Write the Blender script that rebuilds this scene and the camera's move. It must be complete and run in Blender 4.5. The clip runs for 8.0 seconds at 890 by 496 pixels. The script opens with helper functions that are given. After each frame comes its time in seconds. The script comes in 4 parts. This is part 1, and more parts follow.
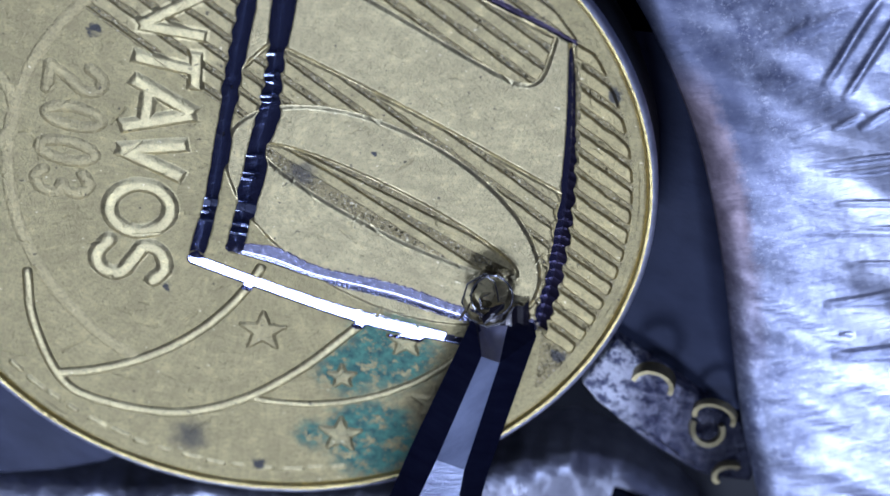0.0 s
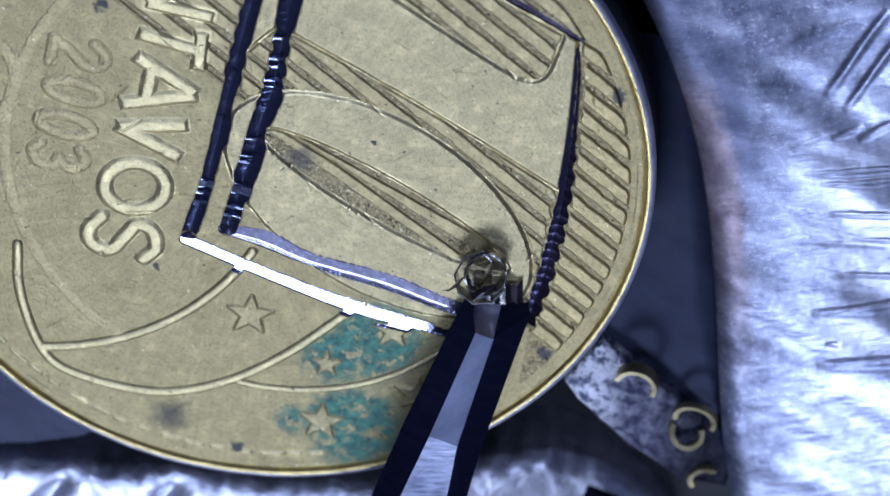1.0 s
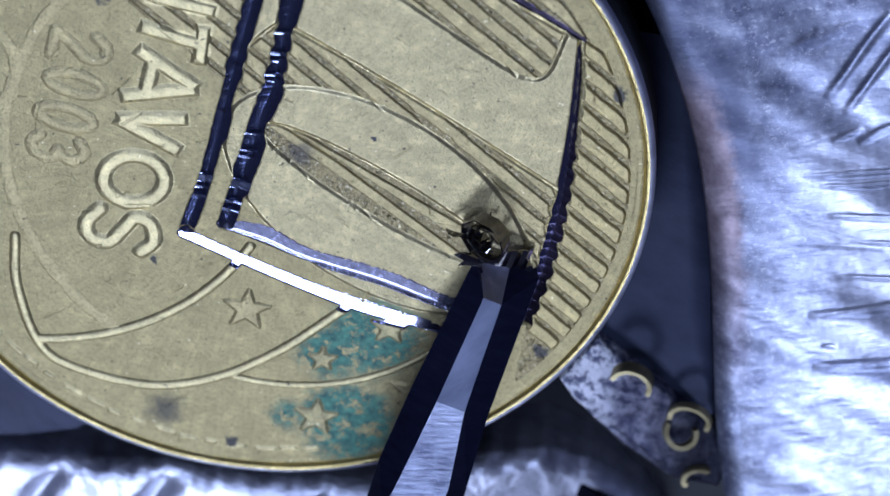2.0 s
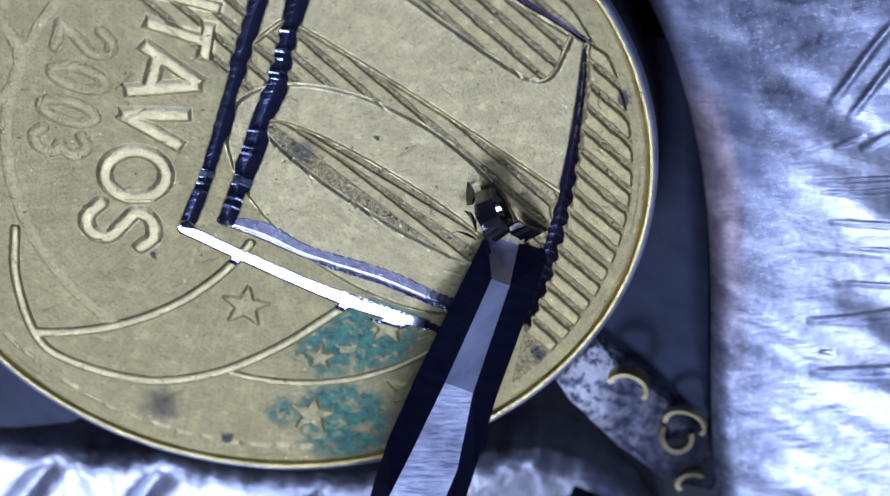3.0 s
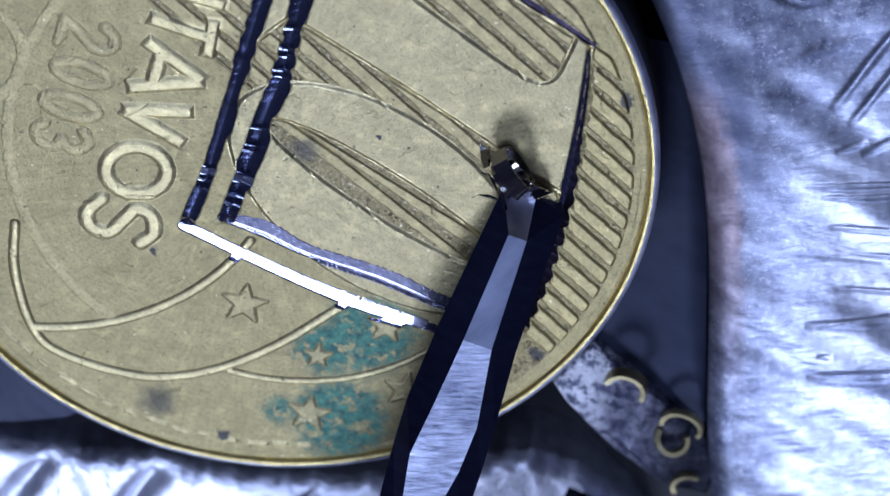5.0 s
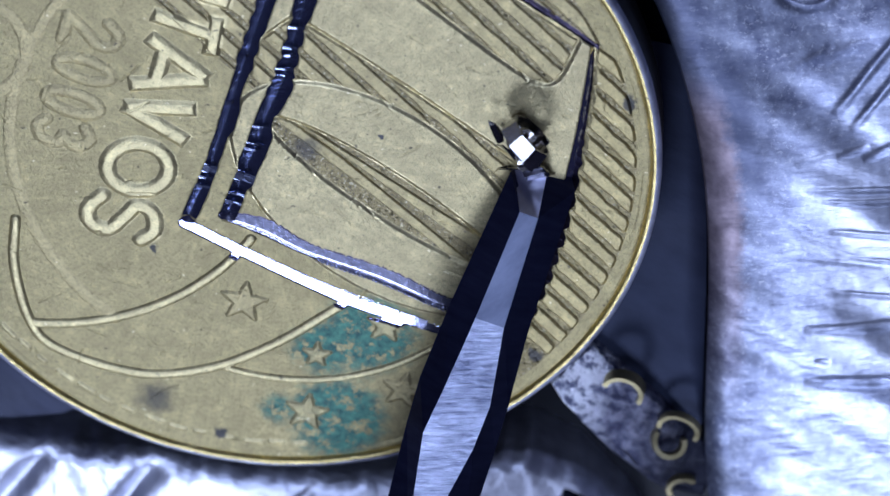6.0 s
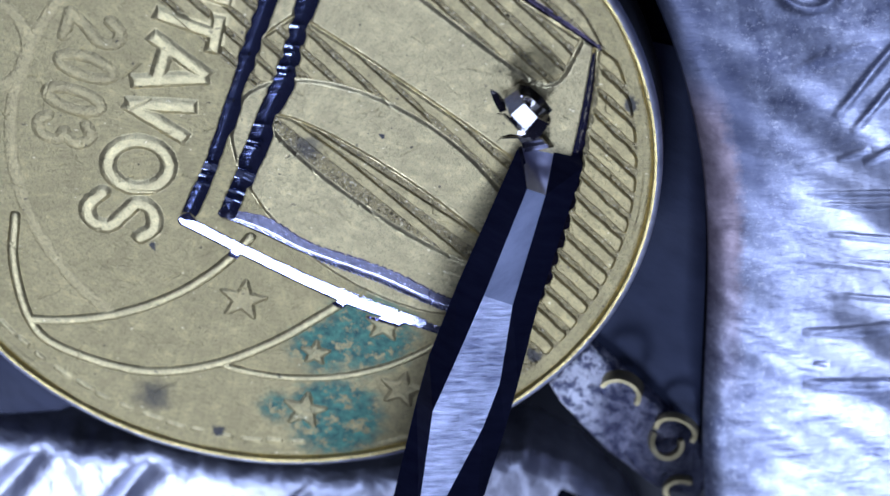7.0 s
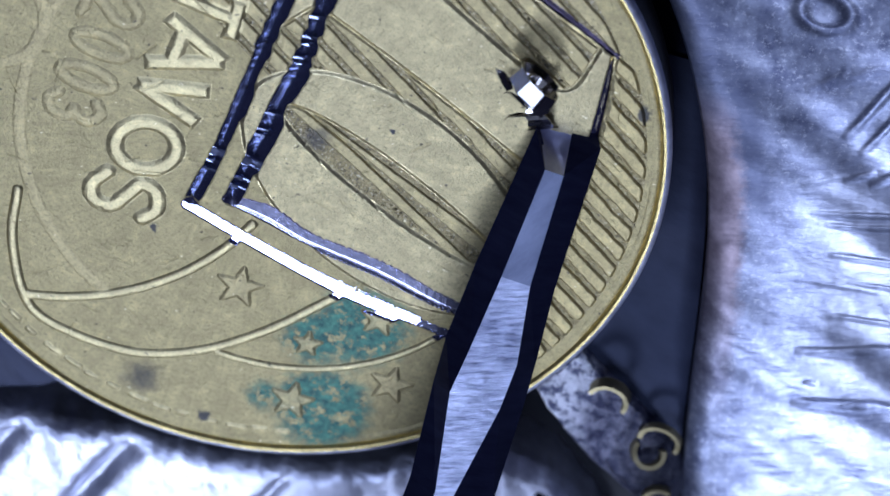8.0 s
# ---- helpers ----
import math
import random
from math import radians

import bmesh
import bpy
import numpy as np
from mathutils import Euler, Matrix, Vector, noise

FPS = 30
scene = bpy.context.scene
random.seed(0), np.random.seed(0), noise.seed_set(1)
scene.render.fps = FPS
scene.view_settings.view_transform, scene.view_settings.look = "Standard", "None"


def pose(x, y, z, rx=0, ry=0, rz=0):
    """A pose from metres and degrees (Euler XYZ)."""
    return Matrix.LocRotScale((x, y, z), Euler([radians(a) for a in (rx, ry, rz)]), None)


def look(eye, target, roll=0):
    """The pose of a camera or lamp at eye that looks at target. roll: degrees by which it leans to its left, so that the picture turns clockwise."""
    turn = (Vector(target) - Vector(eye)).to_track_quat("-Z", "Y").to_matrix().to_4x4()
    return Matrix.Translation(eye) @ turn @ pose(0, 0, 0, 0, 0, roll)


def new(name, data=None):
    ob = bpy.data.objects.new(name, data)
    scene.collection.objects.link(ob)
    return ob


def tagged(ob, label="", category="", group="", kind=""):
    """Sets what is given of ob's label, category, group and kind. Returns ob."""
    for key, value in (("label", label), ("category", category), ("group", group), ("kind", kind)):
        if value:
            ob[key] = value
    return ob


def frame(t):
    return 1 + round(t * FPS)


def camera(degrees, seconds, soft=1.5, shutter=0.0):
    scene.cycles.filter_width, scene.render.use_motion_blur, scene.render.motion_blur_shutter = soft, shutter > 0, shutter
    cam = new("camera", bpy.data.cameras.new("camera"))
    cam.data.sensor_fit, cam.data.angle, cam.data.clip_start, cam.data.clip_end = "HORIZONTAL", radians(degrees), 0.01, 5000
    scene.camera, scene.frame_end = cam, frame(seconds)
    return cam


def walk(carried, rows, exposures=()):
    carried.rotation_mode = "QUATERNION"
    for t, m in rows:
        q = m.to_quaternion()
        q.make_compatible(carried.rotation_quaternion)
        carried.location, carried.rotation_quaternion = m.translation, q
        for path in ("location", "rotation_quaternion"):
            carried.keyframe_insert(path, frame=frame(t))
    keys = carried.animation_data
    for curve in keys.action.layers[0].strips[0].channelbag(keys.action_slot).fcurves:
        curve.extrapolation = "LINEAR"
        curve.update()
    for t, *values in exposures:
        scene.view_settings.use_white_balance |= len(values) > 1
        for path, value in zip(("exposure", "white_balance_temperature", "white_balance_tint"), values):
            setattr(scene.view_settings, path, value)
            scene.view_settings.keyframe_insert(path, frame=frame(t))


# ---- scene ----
MM = 0.001

# ---- camera: a microscope camera standing still over the work ----
cam = camera(8.0, 8.0, soft=1.5)
EYE = (0.0, 95.022 * MM, 138.112 * MM)
cam.data.dof.use_dof = True
cam.data.dof.focus_distance = 166.6 * MM
cam.data.dof.aperture_fstop = 95.0
walk(cam, [(0.0, look(EYE, (0, 0, 0), 180 + 6.291)), (8.0, look(EYE, (0, 0, 0), 180 + 6.291))],
     exposures=[(0.0, 0.0), (8.0, 0.0)])

# how the vise, with all that it holds, is turned by hand under the camera: seconds, x, y (mm), degrees
VISE_TURN = [
    (0.0, 0.0, 0.0, 0.0), (0.2, -0.035, 0.060, -0.55), (0.5, -0.113, 0.148, -1.483), (0.7, -0.148, 0.185, -2.10), (1.0, -0.196, 0.232, -3.206),
    (1.2, -0.240, 0.285, -3.45), (1.5, -0.269, 0.331, -3.783), (1.7, -0.264, 0.326, -3.80), (2.8, -0.234, 0.324, -5.17),
    (3.0, -0.236, 0.325, -5.19), (3.5, -0.239, 0.334, -5.208), (3.7, -0.236, 0.330, -5.25), (4.0, -0.230, 0.333, -5.90), (4.5, -0.236, 0.328, -5.915),
    (4.7, -0.234, 0.326, -5.93), (5.8, -0.214, 0.325, -6.81), (6.0, -0.212, 0.320, -6.843), (6.5, -0.214, 0.301, -6.855), (6.7, -0.213, 0.320, -6.87),
    (7.0, -0.218, 0.334, -7.35), (7.2, -0.216, 0.343, -7.62), (7.5, -0.226, 0.363, -8.595), (7.7, -0.200, 0.386, -10.35), (7.85, -0.166, 0.396, -11.35),
    (8.0, -0.166, 0.396, -11.35)]
# the graver's way: seconds, x, y (mm) from its last place, degrees
GRAVER_WAY = [
    (0.0, -1.121, -6.140, -1.5), (0.2, -1.172, -6.04, -1.5), (0.5, -1.245, -5.783, -1.6), (0.7, -1.290, -5.65, -1.8), (1.0, -1.366, -5.409, -2.1),
    (1.2, -1.400, -5.185, -2.3), (1.5, -1.404, -4.894, -2.4), (1.7, -1.360, -4.62, -2.4), (2.8, -1.120, -3.740, -2.2),
    (3.0, -1.108, -3.623, -2.2), (3.5, -1.026, -3.220, -1.9), (3.7, -0.985, -3.180, -1.8), (4.0, -0.925, -3.030, -1.7), (4.2, -0.900, -2.76, -1.6),
    (4.5, -0.842, -2.543, -1.5), (4.7, -0.825, -2.41, -1.4), (5.8, -0.572, -1.525, -0.6),
    (6.0, -0.539, -1.406, -0.5), (6.2, -0.516, -1.258, -0.3), (6.5, -0.473, -1.071, 0.0), (6.7, -0.458, -0.88, 0.1), (7.0, -0.400, -0.653, 0.2),
    (7.2, -0.340, -0.51, 0.2), (7.5, -0.275, -0.312, 0.1), (7.7, -0.128, -0.19, 0.0), (7.85, 0.0, 0.0, 0.0), (8.0, 0.0, 0.0, 0.0)]
JAW_BOW = (11.567, -0.2949, -0.02087, -0.00164)     # the far jaw's edge, in the coin's mm
COIN_AT = (-4.705, 1.532)          # centre of the coin in mm, at the start

# ---- world and light: two cold LED lamps over a dark bench ----
world = bpy.data.worlds.new("world")
world.use_nodes = True
scene.world = world
world.node_tree.nodes["Background"].inputs[0].default_value = (0.09, 0.10, 0.25, 1)
world.node_tree.nodes["Background"].inputs[1].default_value = 0.20


def area_lamp(name, way, far, size, watts, colour):
    data = bpy.data.lights.new(name, "AREA")
    data.shape, data.size, data.energy, data.color = "DISK", size * MM, watts, colour
    ob = new(name, data)
    v = Vector(way).normalized() * far * MM
    ob.matrix_world = look(v, (0, 0, 0))
    return ob


area_lamp("lamp_front", (-0.04, -0.60, 0.80), 130, 40, 0.090, (0.69, 0.82, 1.20))
area_lamp("lamp_over", (-0.12, 0.20, 0.95), 150, 56, 0.087, (0.62, 0.765, 1.20))


# ---- materials ----
def material(name):
    m = bpy.data.materials.new(name)
    m.use_nodes = True
    return m, m.node_tree, m.node_tree.nodes["Principled BSDF"]


def node(t, kind, **values):
    n = t.nodes.new(kind)
    for key, value in values.items():
        n.inputs[key].default_value = value
    return n


def coords(t, scale=(1000, 1000, 1000), turn=0.0):
    c = t.nodes.new("ShaderNodeTexCoord")
    out = c.outputs["Object"]
    if turn:
        r = node(t, "ShaderNodeMapping", Rotation=(0, 0, turn))
        t.links.new(out, r.inputs[0])
        out = r.outputs[0]
    m = node(t, "ShaderNodeMapping", Scale=scale)
    t.links.new(out, m.inputs[0])
    return m.outputs[0]


def ramp(t, source, *stops):
    r = t.nodes.new("ShaderNodeValToRGB")
    while len(r.color_ramp.elements) < len(stops):
        r.color_ramp.elements.new(0.5)
    for e, (at, v) in zip(r.color_ramp.elements, stops):
        e.position = at
        e.color = (v, v, v, 1) if isinstance(v, (int, float)) else (*v, 1)
    t.links.new(source, r.inputs[0])
    return r.outputs[0]


def noise_node(t, where, scale, detail=4, rough=0.55):
    n = node(t, "ShaderNodeTexNoise", Scale=scale, Detail=detail, Roughness=rough)
    t.links.new(where, n.inputs["Vector"])
    return n.outputs["Fac"]


def mixed(t, fac, a, b, blend="MIX"):
    m = t.nodes.new("ShaderNodeMix")
    m.data_type, m.blend_type = "RGBA", blend
    for socket, v in ((m.inputs[0], fac), (m.inputs[6], a), (m.inputs[7], b)):
        if isinstance(v, (int, float)):
            socket.default_value = v
        elif isinstance(v, tuple):
            socket.default_value = (*v, 1)
        else:
            t.links.new(v, socket)
    return m.outputs[2]


def maths(t, op, a, b=0.0, clamp=False):
    m = t.nodes.new("ShaderNodeMath")
    m.operation, m.use_clamp = op, clamp
    for socket, v in ((m.inputs[0], a), (m.inputs[1], b)):
        if isinstance(v, (int, float)):
            socket.default_value = v
        else:
            t.links.new(v, socket)
    return m.outputs[0]


def bumped(t, bsdf, height, far, strength=1.0):
    b = node(t, "ShaderNodeBump", Strength=strength, Distance=far)
    t.links.new(height, b.inputs["Height"])
    t.links.new(b.outputs[0], bsdf.inputs["Normal"])


def blob(t, where, x, y, wide, soft):
    """1 within wide mm of (x, y), 0 past soft more."""
    d = t.nodes.new("ShaderNodeVectorMath")
    d.operation = "DISTANCE"
    flat = node(t, "ShaderNodeVectorMath")
    flat.operation = "MULTIPLY"
    flat.inputs[1].default_value = (1, 1, 0)
    t.links.new(where, flat.inputs[0])
    t.links.new(flat.outputs[0], d.inputs[0])
    d.inputs[1].default_value = (x, y, 0)
    r = node(t, "ShaderNodeMapRange")
    r.interpolation_type = "SMOOTHSTEP"
    for key, v in ((1, wide), (2, wide + soft), (3, 1.0), (4, 0.0)):
        r.inputs[key].default_value = v
    t.links.new(d.outputs["Value"], r.inputs[0])
    return r.outputs[0]


def brass_material(name, tone, rough, grain, patina=1.0, speckle=0.0):
    """Worn bronze-plated coin metal, with tarnish, dark specks and two patches of verdigris."""
    m, t, p = material(name)
    w = coords(t)
    broad = noise_node(t, w, 0.55, 5, 0.6)
    fine = noise_node(t, w, 9.0, 4, 0.7)
    dark = tuple(c * 0.55 for c in tone)
    col = mixed(t, ramp(t, broad, (0.30, 0.0), (0.62, 1.0)), tuple(c * 0.82 for c in tone), tone)
    col = mixed(t, ramp(t, fine, (0.34, 0.75), (0.54, 0.0)), col, dark)
    cloud = noise_node(t, w, 2.3, 5, 0.7)
    col = mixed(t, ramp(t, cloud, (0.37, 0.42), (0.50, 0.0)), col, (tone[0] * 0.68, tone[1] * 0.66, tone[2] * 0.68))
    col = mixed(t, ramp(t, cloud, (0.54, 0.0), (0.68, 0.8)), col, (tone[0] * 1.20, tone[1] * 1.19, tone[2] * 1.15))
    if speckle:
        dust = noise_node(t, w, 10.0, 3, 0.6)
        col = mixed(t, ramp(t, dust, (0.36, speckle), (0.46, 0.0)), col, (0.09, 0.085, 0.075))
        col = mixed(t, ramp(t, dust, (0.57, 0.0), (0.66, 0.6 * speckle)), col, (0.95, 0.88, 0.68))
    specks = noise_node(t, w, 4.2, 2, 0.5)
    col = mixed(t, ramp(t, specks, (0.70, 0.0), (0.76, 0.75)), col, (0.06, 0.055, 0.05))
    lint = noise_node(t, w, 5.3, 2, 0.5)
    col = mixed(t, ramp(t, lint, (0.715, 0.0), (0.75, 0.7)), col, (0.95, 0.86, 0.55))
    # single dark stains
    warped = t.nodes.new("ShaderNodeVectorMath")
    warped.operation = "ADD"
    wob = node(t, "ShaderNodeTexNoise", Scale=3.0, Detail=3)
    t.links.new(w, wob.inputs["Vector"])
    sub = t.nodes.new("ShaderNodeVectorMath")
    sub.operation = "MULTIPLY_ADD"
    sub.inputs[1].default_value, sub.inputs[2].default_value = (0.6, 0.6, 0), (-0.3, -0.25, 0)
    t.links.new(wob.outputs["Color"], sub.inputs[0])
    t.links.new(w, warped.inputs[0])
    t.links.new(sub.outputs[0], warped.inputs[1])
    ww = warped.outputs[0]
    for x, y, r, s, k in ((-1.58, -8.5, 0.15, 0.55, 0.72), (0.32, -9.14, 0.10, 0.12, 0.9), (-4.94, 4.11, 0.10, 0.10, 0.9),
                          (8.03, -4.55, 0.10, 0.10, 0.8), (2.61, 1.24, 0.05, 0.06, 0.95), (-2.49, -3.75, 0.06, 0.08, 0.9),
                          (8.69, 3.88, 0.16, 0.12, 0.85), (0.75, 0.42, 0.15, 0.4, 0.6)):
        col = mixed(t, maths(t, "MULTIPLY", blob(t, ww, x, y, r, s), k), col, (0.05, 0.055, 0.07))
    # verdigris
    green = maths(t, "MAXIMUM", maths(t, "MAXIMUM", blob(t, ww, 3.55, -5.0, 0.85, 0.75), blob(t, ww, 3.30, -7.9, 0.95, 0.6)),
                  maths(t, "MAXIMUM", blob(t, ww, 1.70, -8.0, 0.1, 0.6), blob(t, ww, 2.5, -5.7, 0.55, 0.6)))
    patchy = ramp(t, noise_node(t, w, 2.4, 6, 0.72), (0.41, 0.0), (0.49, 1.0))
    green = maths(t, "MULTIPLY", maths(t, "MULTIPLY", green, patchy), patina)
    tint = mixed(t, ramp(t, noise_node(t, w, 3.4, 5, 0.7), (0.32, 0.0), (0.66, 1.0)), (0.005, 0.085, 0.095), (0.12, 0.40, 0.27))
    col = mixed(t, maths(t, "MULTIPLY", green, 0.92), col, tint)
    t.links.new(col, p.inputs["Base Color"])
    t.links.new(maths(t, "SUBTRACT", 0.92, maths(t, "MULTIPLY", green, 0.85)), p.inputs["Metallic"])
    r = maths(t, "ADD", maths(t, "MULTIPLY", fine, 0.22), rough - 0.11)
    t.links.new(maths(t, "ADD", r, maths(t, "MULTIPLY", green, 0.25)), p.inputs["Roughness"])
    scratch = node(t, "ShaderNodeTexNoise", Scale=1.0, Detail=3)
    t.links.new(coords(t, (2200, 30000, 1000), 0.5), scratch.inputs["Vector"])
    h = maths(t, "ADD", maths(t, "MULTIPLY", noise_node(t, w, 14.0, 3, 0.65), 1.0), maths(t, "MULTIPLY", scratch.outputs["Fac"], 0.10))
    bumped(t, p, h, grain * MM, 1.0)
    return m


BRASS_FIELD = brass_material("brass_field", (0.540, 0.454, 0.227), 0.52, 0.034)
BRASS_NUMERAL = brass_material("brass_numeral", (0.665, 0.566, 0.305), 0.50, 0.034, 0.12)
BRASS_WORN = brass_material("brass_worn", (0.575, 0.480, 0.244), 0.50, 0.030, 0.12)
BRASS_BAR = brass_material("brass_bar", (0.61, 0.502, 0.242), 0.48, 0.030, 0.12)
STRIP_GROUND = brass_material("dull_strip_ground", (0.36, 0.295, 0.145), 0.46, 0.03, 0.3, 0.45)
BRASS_RIDGE = brass_material("brass_ridge", (0.66, 0.560, 0.290), 0.43, 0.02, 0.1)
BRASS_EDGE = brass_material("burnished_edge", (0.64, 0.545, 0.295), 0.36, 0.012, 0.1)
GRIME = brass_material("grimy_ground", (0.33, 0.27, 0.135), 0.42, 0.035, 0.3, 0.70)
BRASS_RIM = brass_material("brass_rim", (0.66, 0.525, 0.21), 0.32, 0.02, 0.1)


def cut_material(name, dark, light, rough, streak):
    m, t, p = material(name)
    w = coords(t)
    n = noise_node(t, w, 7.0, 3)
    t.links.new(mixed(t, n, dark, light), p.inputs["Base Color"])
    p.inputs["Metallic"].default_value = 1.0
    p.inputs["Roughness"].default_value = rough
    fine = noise_node(t, coords(t, (9000, 1500, 1000), -0.25), 1.0, 3, 0.6)
    bumped(t, p, maths(t, "ADD", noise_node(t, w, 6.0, 2), maths(t, "MULTIPLY", fine, streak)), 0.004 * MM, 1.0)
    return m


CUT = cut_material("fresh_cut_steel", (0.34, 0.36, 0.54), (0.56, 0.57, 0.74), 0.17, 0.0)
# darker copy of the cut steel: the V walls' dimness is in its colour
CUT_WALL = cut_material("shaded_cut_wall", (0.20, 0.23, 0.34), (0.36, 0.39, 0.54), 0.23, 0.0)
SCRAPED = cut_material("scraped_cut_steel", (0.20, 0.205, 0.30), (0.44, 0.44, 0.56), 0.25, 3.0)


def steel_material(name, dark, light, rough, stretch, turn, bump, metal=1.0):
    m, t, p = material(name)
    w = coords(t)
    lines = noise_node(t, coords(t, stretch, turn), 1.0, 5, 0.6)
    broad = noise_node(t, w, 0.35, 5, 0.6)
    f = maths(t, "ADD", maths(t, "MULTIPLY", lines, 0.6), maths(t, "MULTIPLY", broad, 0.5))
    t.links.new(mixed(t, ramp(t, f, (0.36, 0.0), (0.70, 1.0)), dark, light), p.inputs["Base Color"])
    p.inputs["Metallic"].default_value = metal
    t.links.new(maths(t, "ADD", maths(t, "MULTIPLY", broad, 0.3), rough - 0.15), p.inputs["Roughness"])
    bumped(t, p, maths(t, "ADD", lines, maths(t, "MULTIPLY", broad, 0.8)), bump * MM, 1.0)
    return m


# the dark that the coin's side wall reflects, painted in as near black
EDGE_SHADE = steel_material("shaded_edge", (0.018, 0.016, 0.014), (0.05, 0.045, 0.035), 0.5, (900, 900, 900), 0.0, 0.03, 0.7)
# pale tone also paints in the sheen on the rim's outer bevel
WORN_STEEL = steel_material("bare_rim_steel", (0.32, 0.33, 0.42), (0.78, 0.79, 0.90), 0.46, (2600, 2600, 2600), 0.0, 0.04, 0.8)
# the same cut steel near black, with the chattered walls' shade painted in
CHATTER_SHADE = steel_material("shaded_chatter_wall", (0.030, 0.027, 0.045), (0.085, 0.068, 0.105), 0.34, (2500, 2500, 2500), 0.0, 0.02)


def jaw_material():
    """Filed steel: bright scratched top, oxide stains towards the edge and a heat-tinted lip."""
    m, t, p = material("scratched_jaw_steel")
    w = coords(t)
    xyz = t.nodes.new("ShaderNodeSeparateXYZ")
    t.links.new(w, xyz.inputs[0])
    x, y = xyz.outputs[0], xyz.outputs[1]
    bow = maths(t, "ADD", maths(t, "MULTIPLY", y, JAW_BOW[3]), JAW_BOW[2])
    bow = maths(t, "ADD", maths(t, "MULTIPLY", y, bow), JAW_BOW[1])
    bow = maths(t, "ADD", maths(t, "MULTIPLY", y, bow), JAW_BOW[0])
    edge = maths(t, "SUBTRACT", x, bow)
    wob = noise_node(t, w, 0.8, 5, 0.65)
    e = maths(t, "ADD", edge, maths(t, "MULTIPLY", maths(t, "SUBTRACT", wob, 0.5), 3.0))
    up = maths(t, "MAXIMUM", maths(t, "ADD", y, 0.5), 0.0)
    e = maths(t, "SUBTRACT", e, maths(t, "MULTIPLY", maths(t, "MULTIPLY", up, up), 0.10))
    e = maths(t, "ADD", e, maths(t, "MULTIPLY", maths(t, "MAXIMUM", maths(t, "SUBTRACT", -0.4, y), 0.0), 0.06))
    lines = noise_node(t, coords(t, (260, 2200, 1000), 0.05), 1.0, 4, 0.55)
    slant = noise_node(t, coords(t, (350, 2600, 1000), -0.50), 1.0, 4, 0.55)
    fibre = noise_node(t, coords(t, (1100, 6500, 1000), -0.36), 1.0, 3, 0.6)
    blotch = noise_node(t, w, 1.6, 5, 0.6)
    bright = mixed(t, ramp(t, maths(t, "ADD", maths(t, "MULTIPLY", lines, 0.35), maths(t, "ADD", maths(t, "MULTIPLY", slant, 0.30), maths(t, "MULTIPLY", fibre, 0.35))), (0.38, 0.0), (0.62, 1.0)), (0.20, 0.22, 0.315), (0.48, 0.515, 0.64))
    oxide = mixed(t, ramp(t, blotch, (0.35, 0.0), (0.65, 1.0)), (0.10, 0.11, 0.165), (0.28, 0.30, 0.375))
    lip = mixed(t, ramp(t, blotch, (0.35, 0.0), (0.65, 1.0)), (0.16, 0.13, 0.15), (0.28, 0.23, 0.255))
    er = node(t, "ShaderNodeMapRange")
    for k, v in ((1, 0.4), (2, 2.9), (3, 0.0), (4, 1.0)):
        er.inputs[k].default_value = v
    t.links.new(e, er.inputs[0])
    col = mixed(t, er.outputs[0], oxide, bright)
    grit = noise_node(t, w, 6.5, 4, 0.75)
    col = mixed(t, ramp(t, grit, (0.36, 0.30), (0.47, 0.0)), col, (0.14, 0.15, 0.22))
    col = mixed(t, ramp(t, grit, (0.55, 0.0), (0.68, 0.3)), col, (0.82, 0.83, 0.88))

    def between(source, a, b, c, d):
        """1 from b to c, 0 outside a to d."""
        rise, fall = node(t, "ShaderNodeMapRange"), node(t, "ShaderNodeMapRange")
        for n, (p0, p1) in ((rise, (a, b)), (fall, (d, c))):
            n.inputs[1].default_value, n.inputs[2].default_value = p0, p1
            t.links.new(source, n.inputs[0])
        return maths(t, "MULTIPLY", rise.outputs[0], fall.outputs[0])

    near = maths(t, "ADD", edge, maths(t, "MULTIPLY", maths(t, "SUBTRACT", noise_node(t, w, 1.3, 5, 0.7), 0.5), 1.1))
    navy = maths(t, "MULTIPLY", between(near, 0.7, 1.1, 1.6, 2.3), between(y, 0.2, 1.6, 4.3, 5.6))
    far_navy = maths(t, "MULTIPLY", between(near, -0.6, -0.1, 0.7, 2.0), between(y, 1.8, 3.4, 11.0, 12.0))
    navy = maths(t, "MAXIMUM", navy, maths(t, "MULTIPLY", far_navy, 0.85))
    col = mixed(t, maths(t, "MULTIPLY", navy, 0.85), col, (0.10, 0.11, 0.165))
    col = mixed(t, maths(t, "MULTIPLY", between(near, -0.6, 0.1, 0.75, 1.15), between(y, -6.0, -0.5, 3.0, 4.3)), col, lip)
    # grey mixed into the colour where the jaw's middle reflects less light
    dull = maths(t, "MULTIPLY", between(near, 2.7, 3.7, 9.0, 12.0), between(y, -4.2, -3.2, 2.2, 4.0))
    col = mixed(t, maths(t, "MULTIPLY", dull, 0.55), col, mixed(t, blotch, (0.22, 0.23, 0.29), (0.50, 0.52, 0.60)))
    t.links.new(col, p.inputs["Base Color"])
    p.inputs["Metallic"].default_value = 0.95
    t.links.new(maths(t, "SUBTRACT", 0.54, maths(t, "MULTIPLY", er.outputs[0], 0.14)), p.inputs["Roughness"])
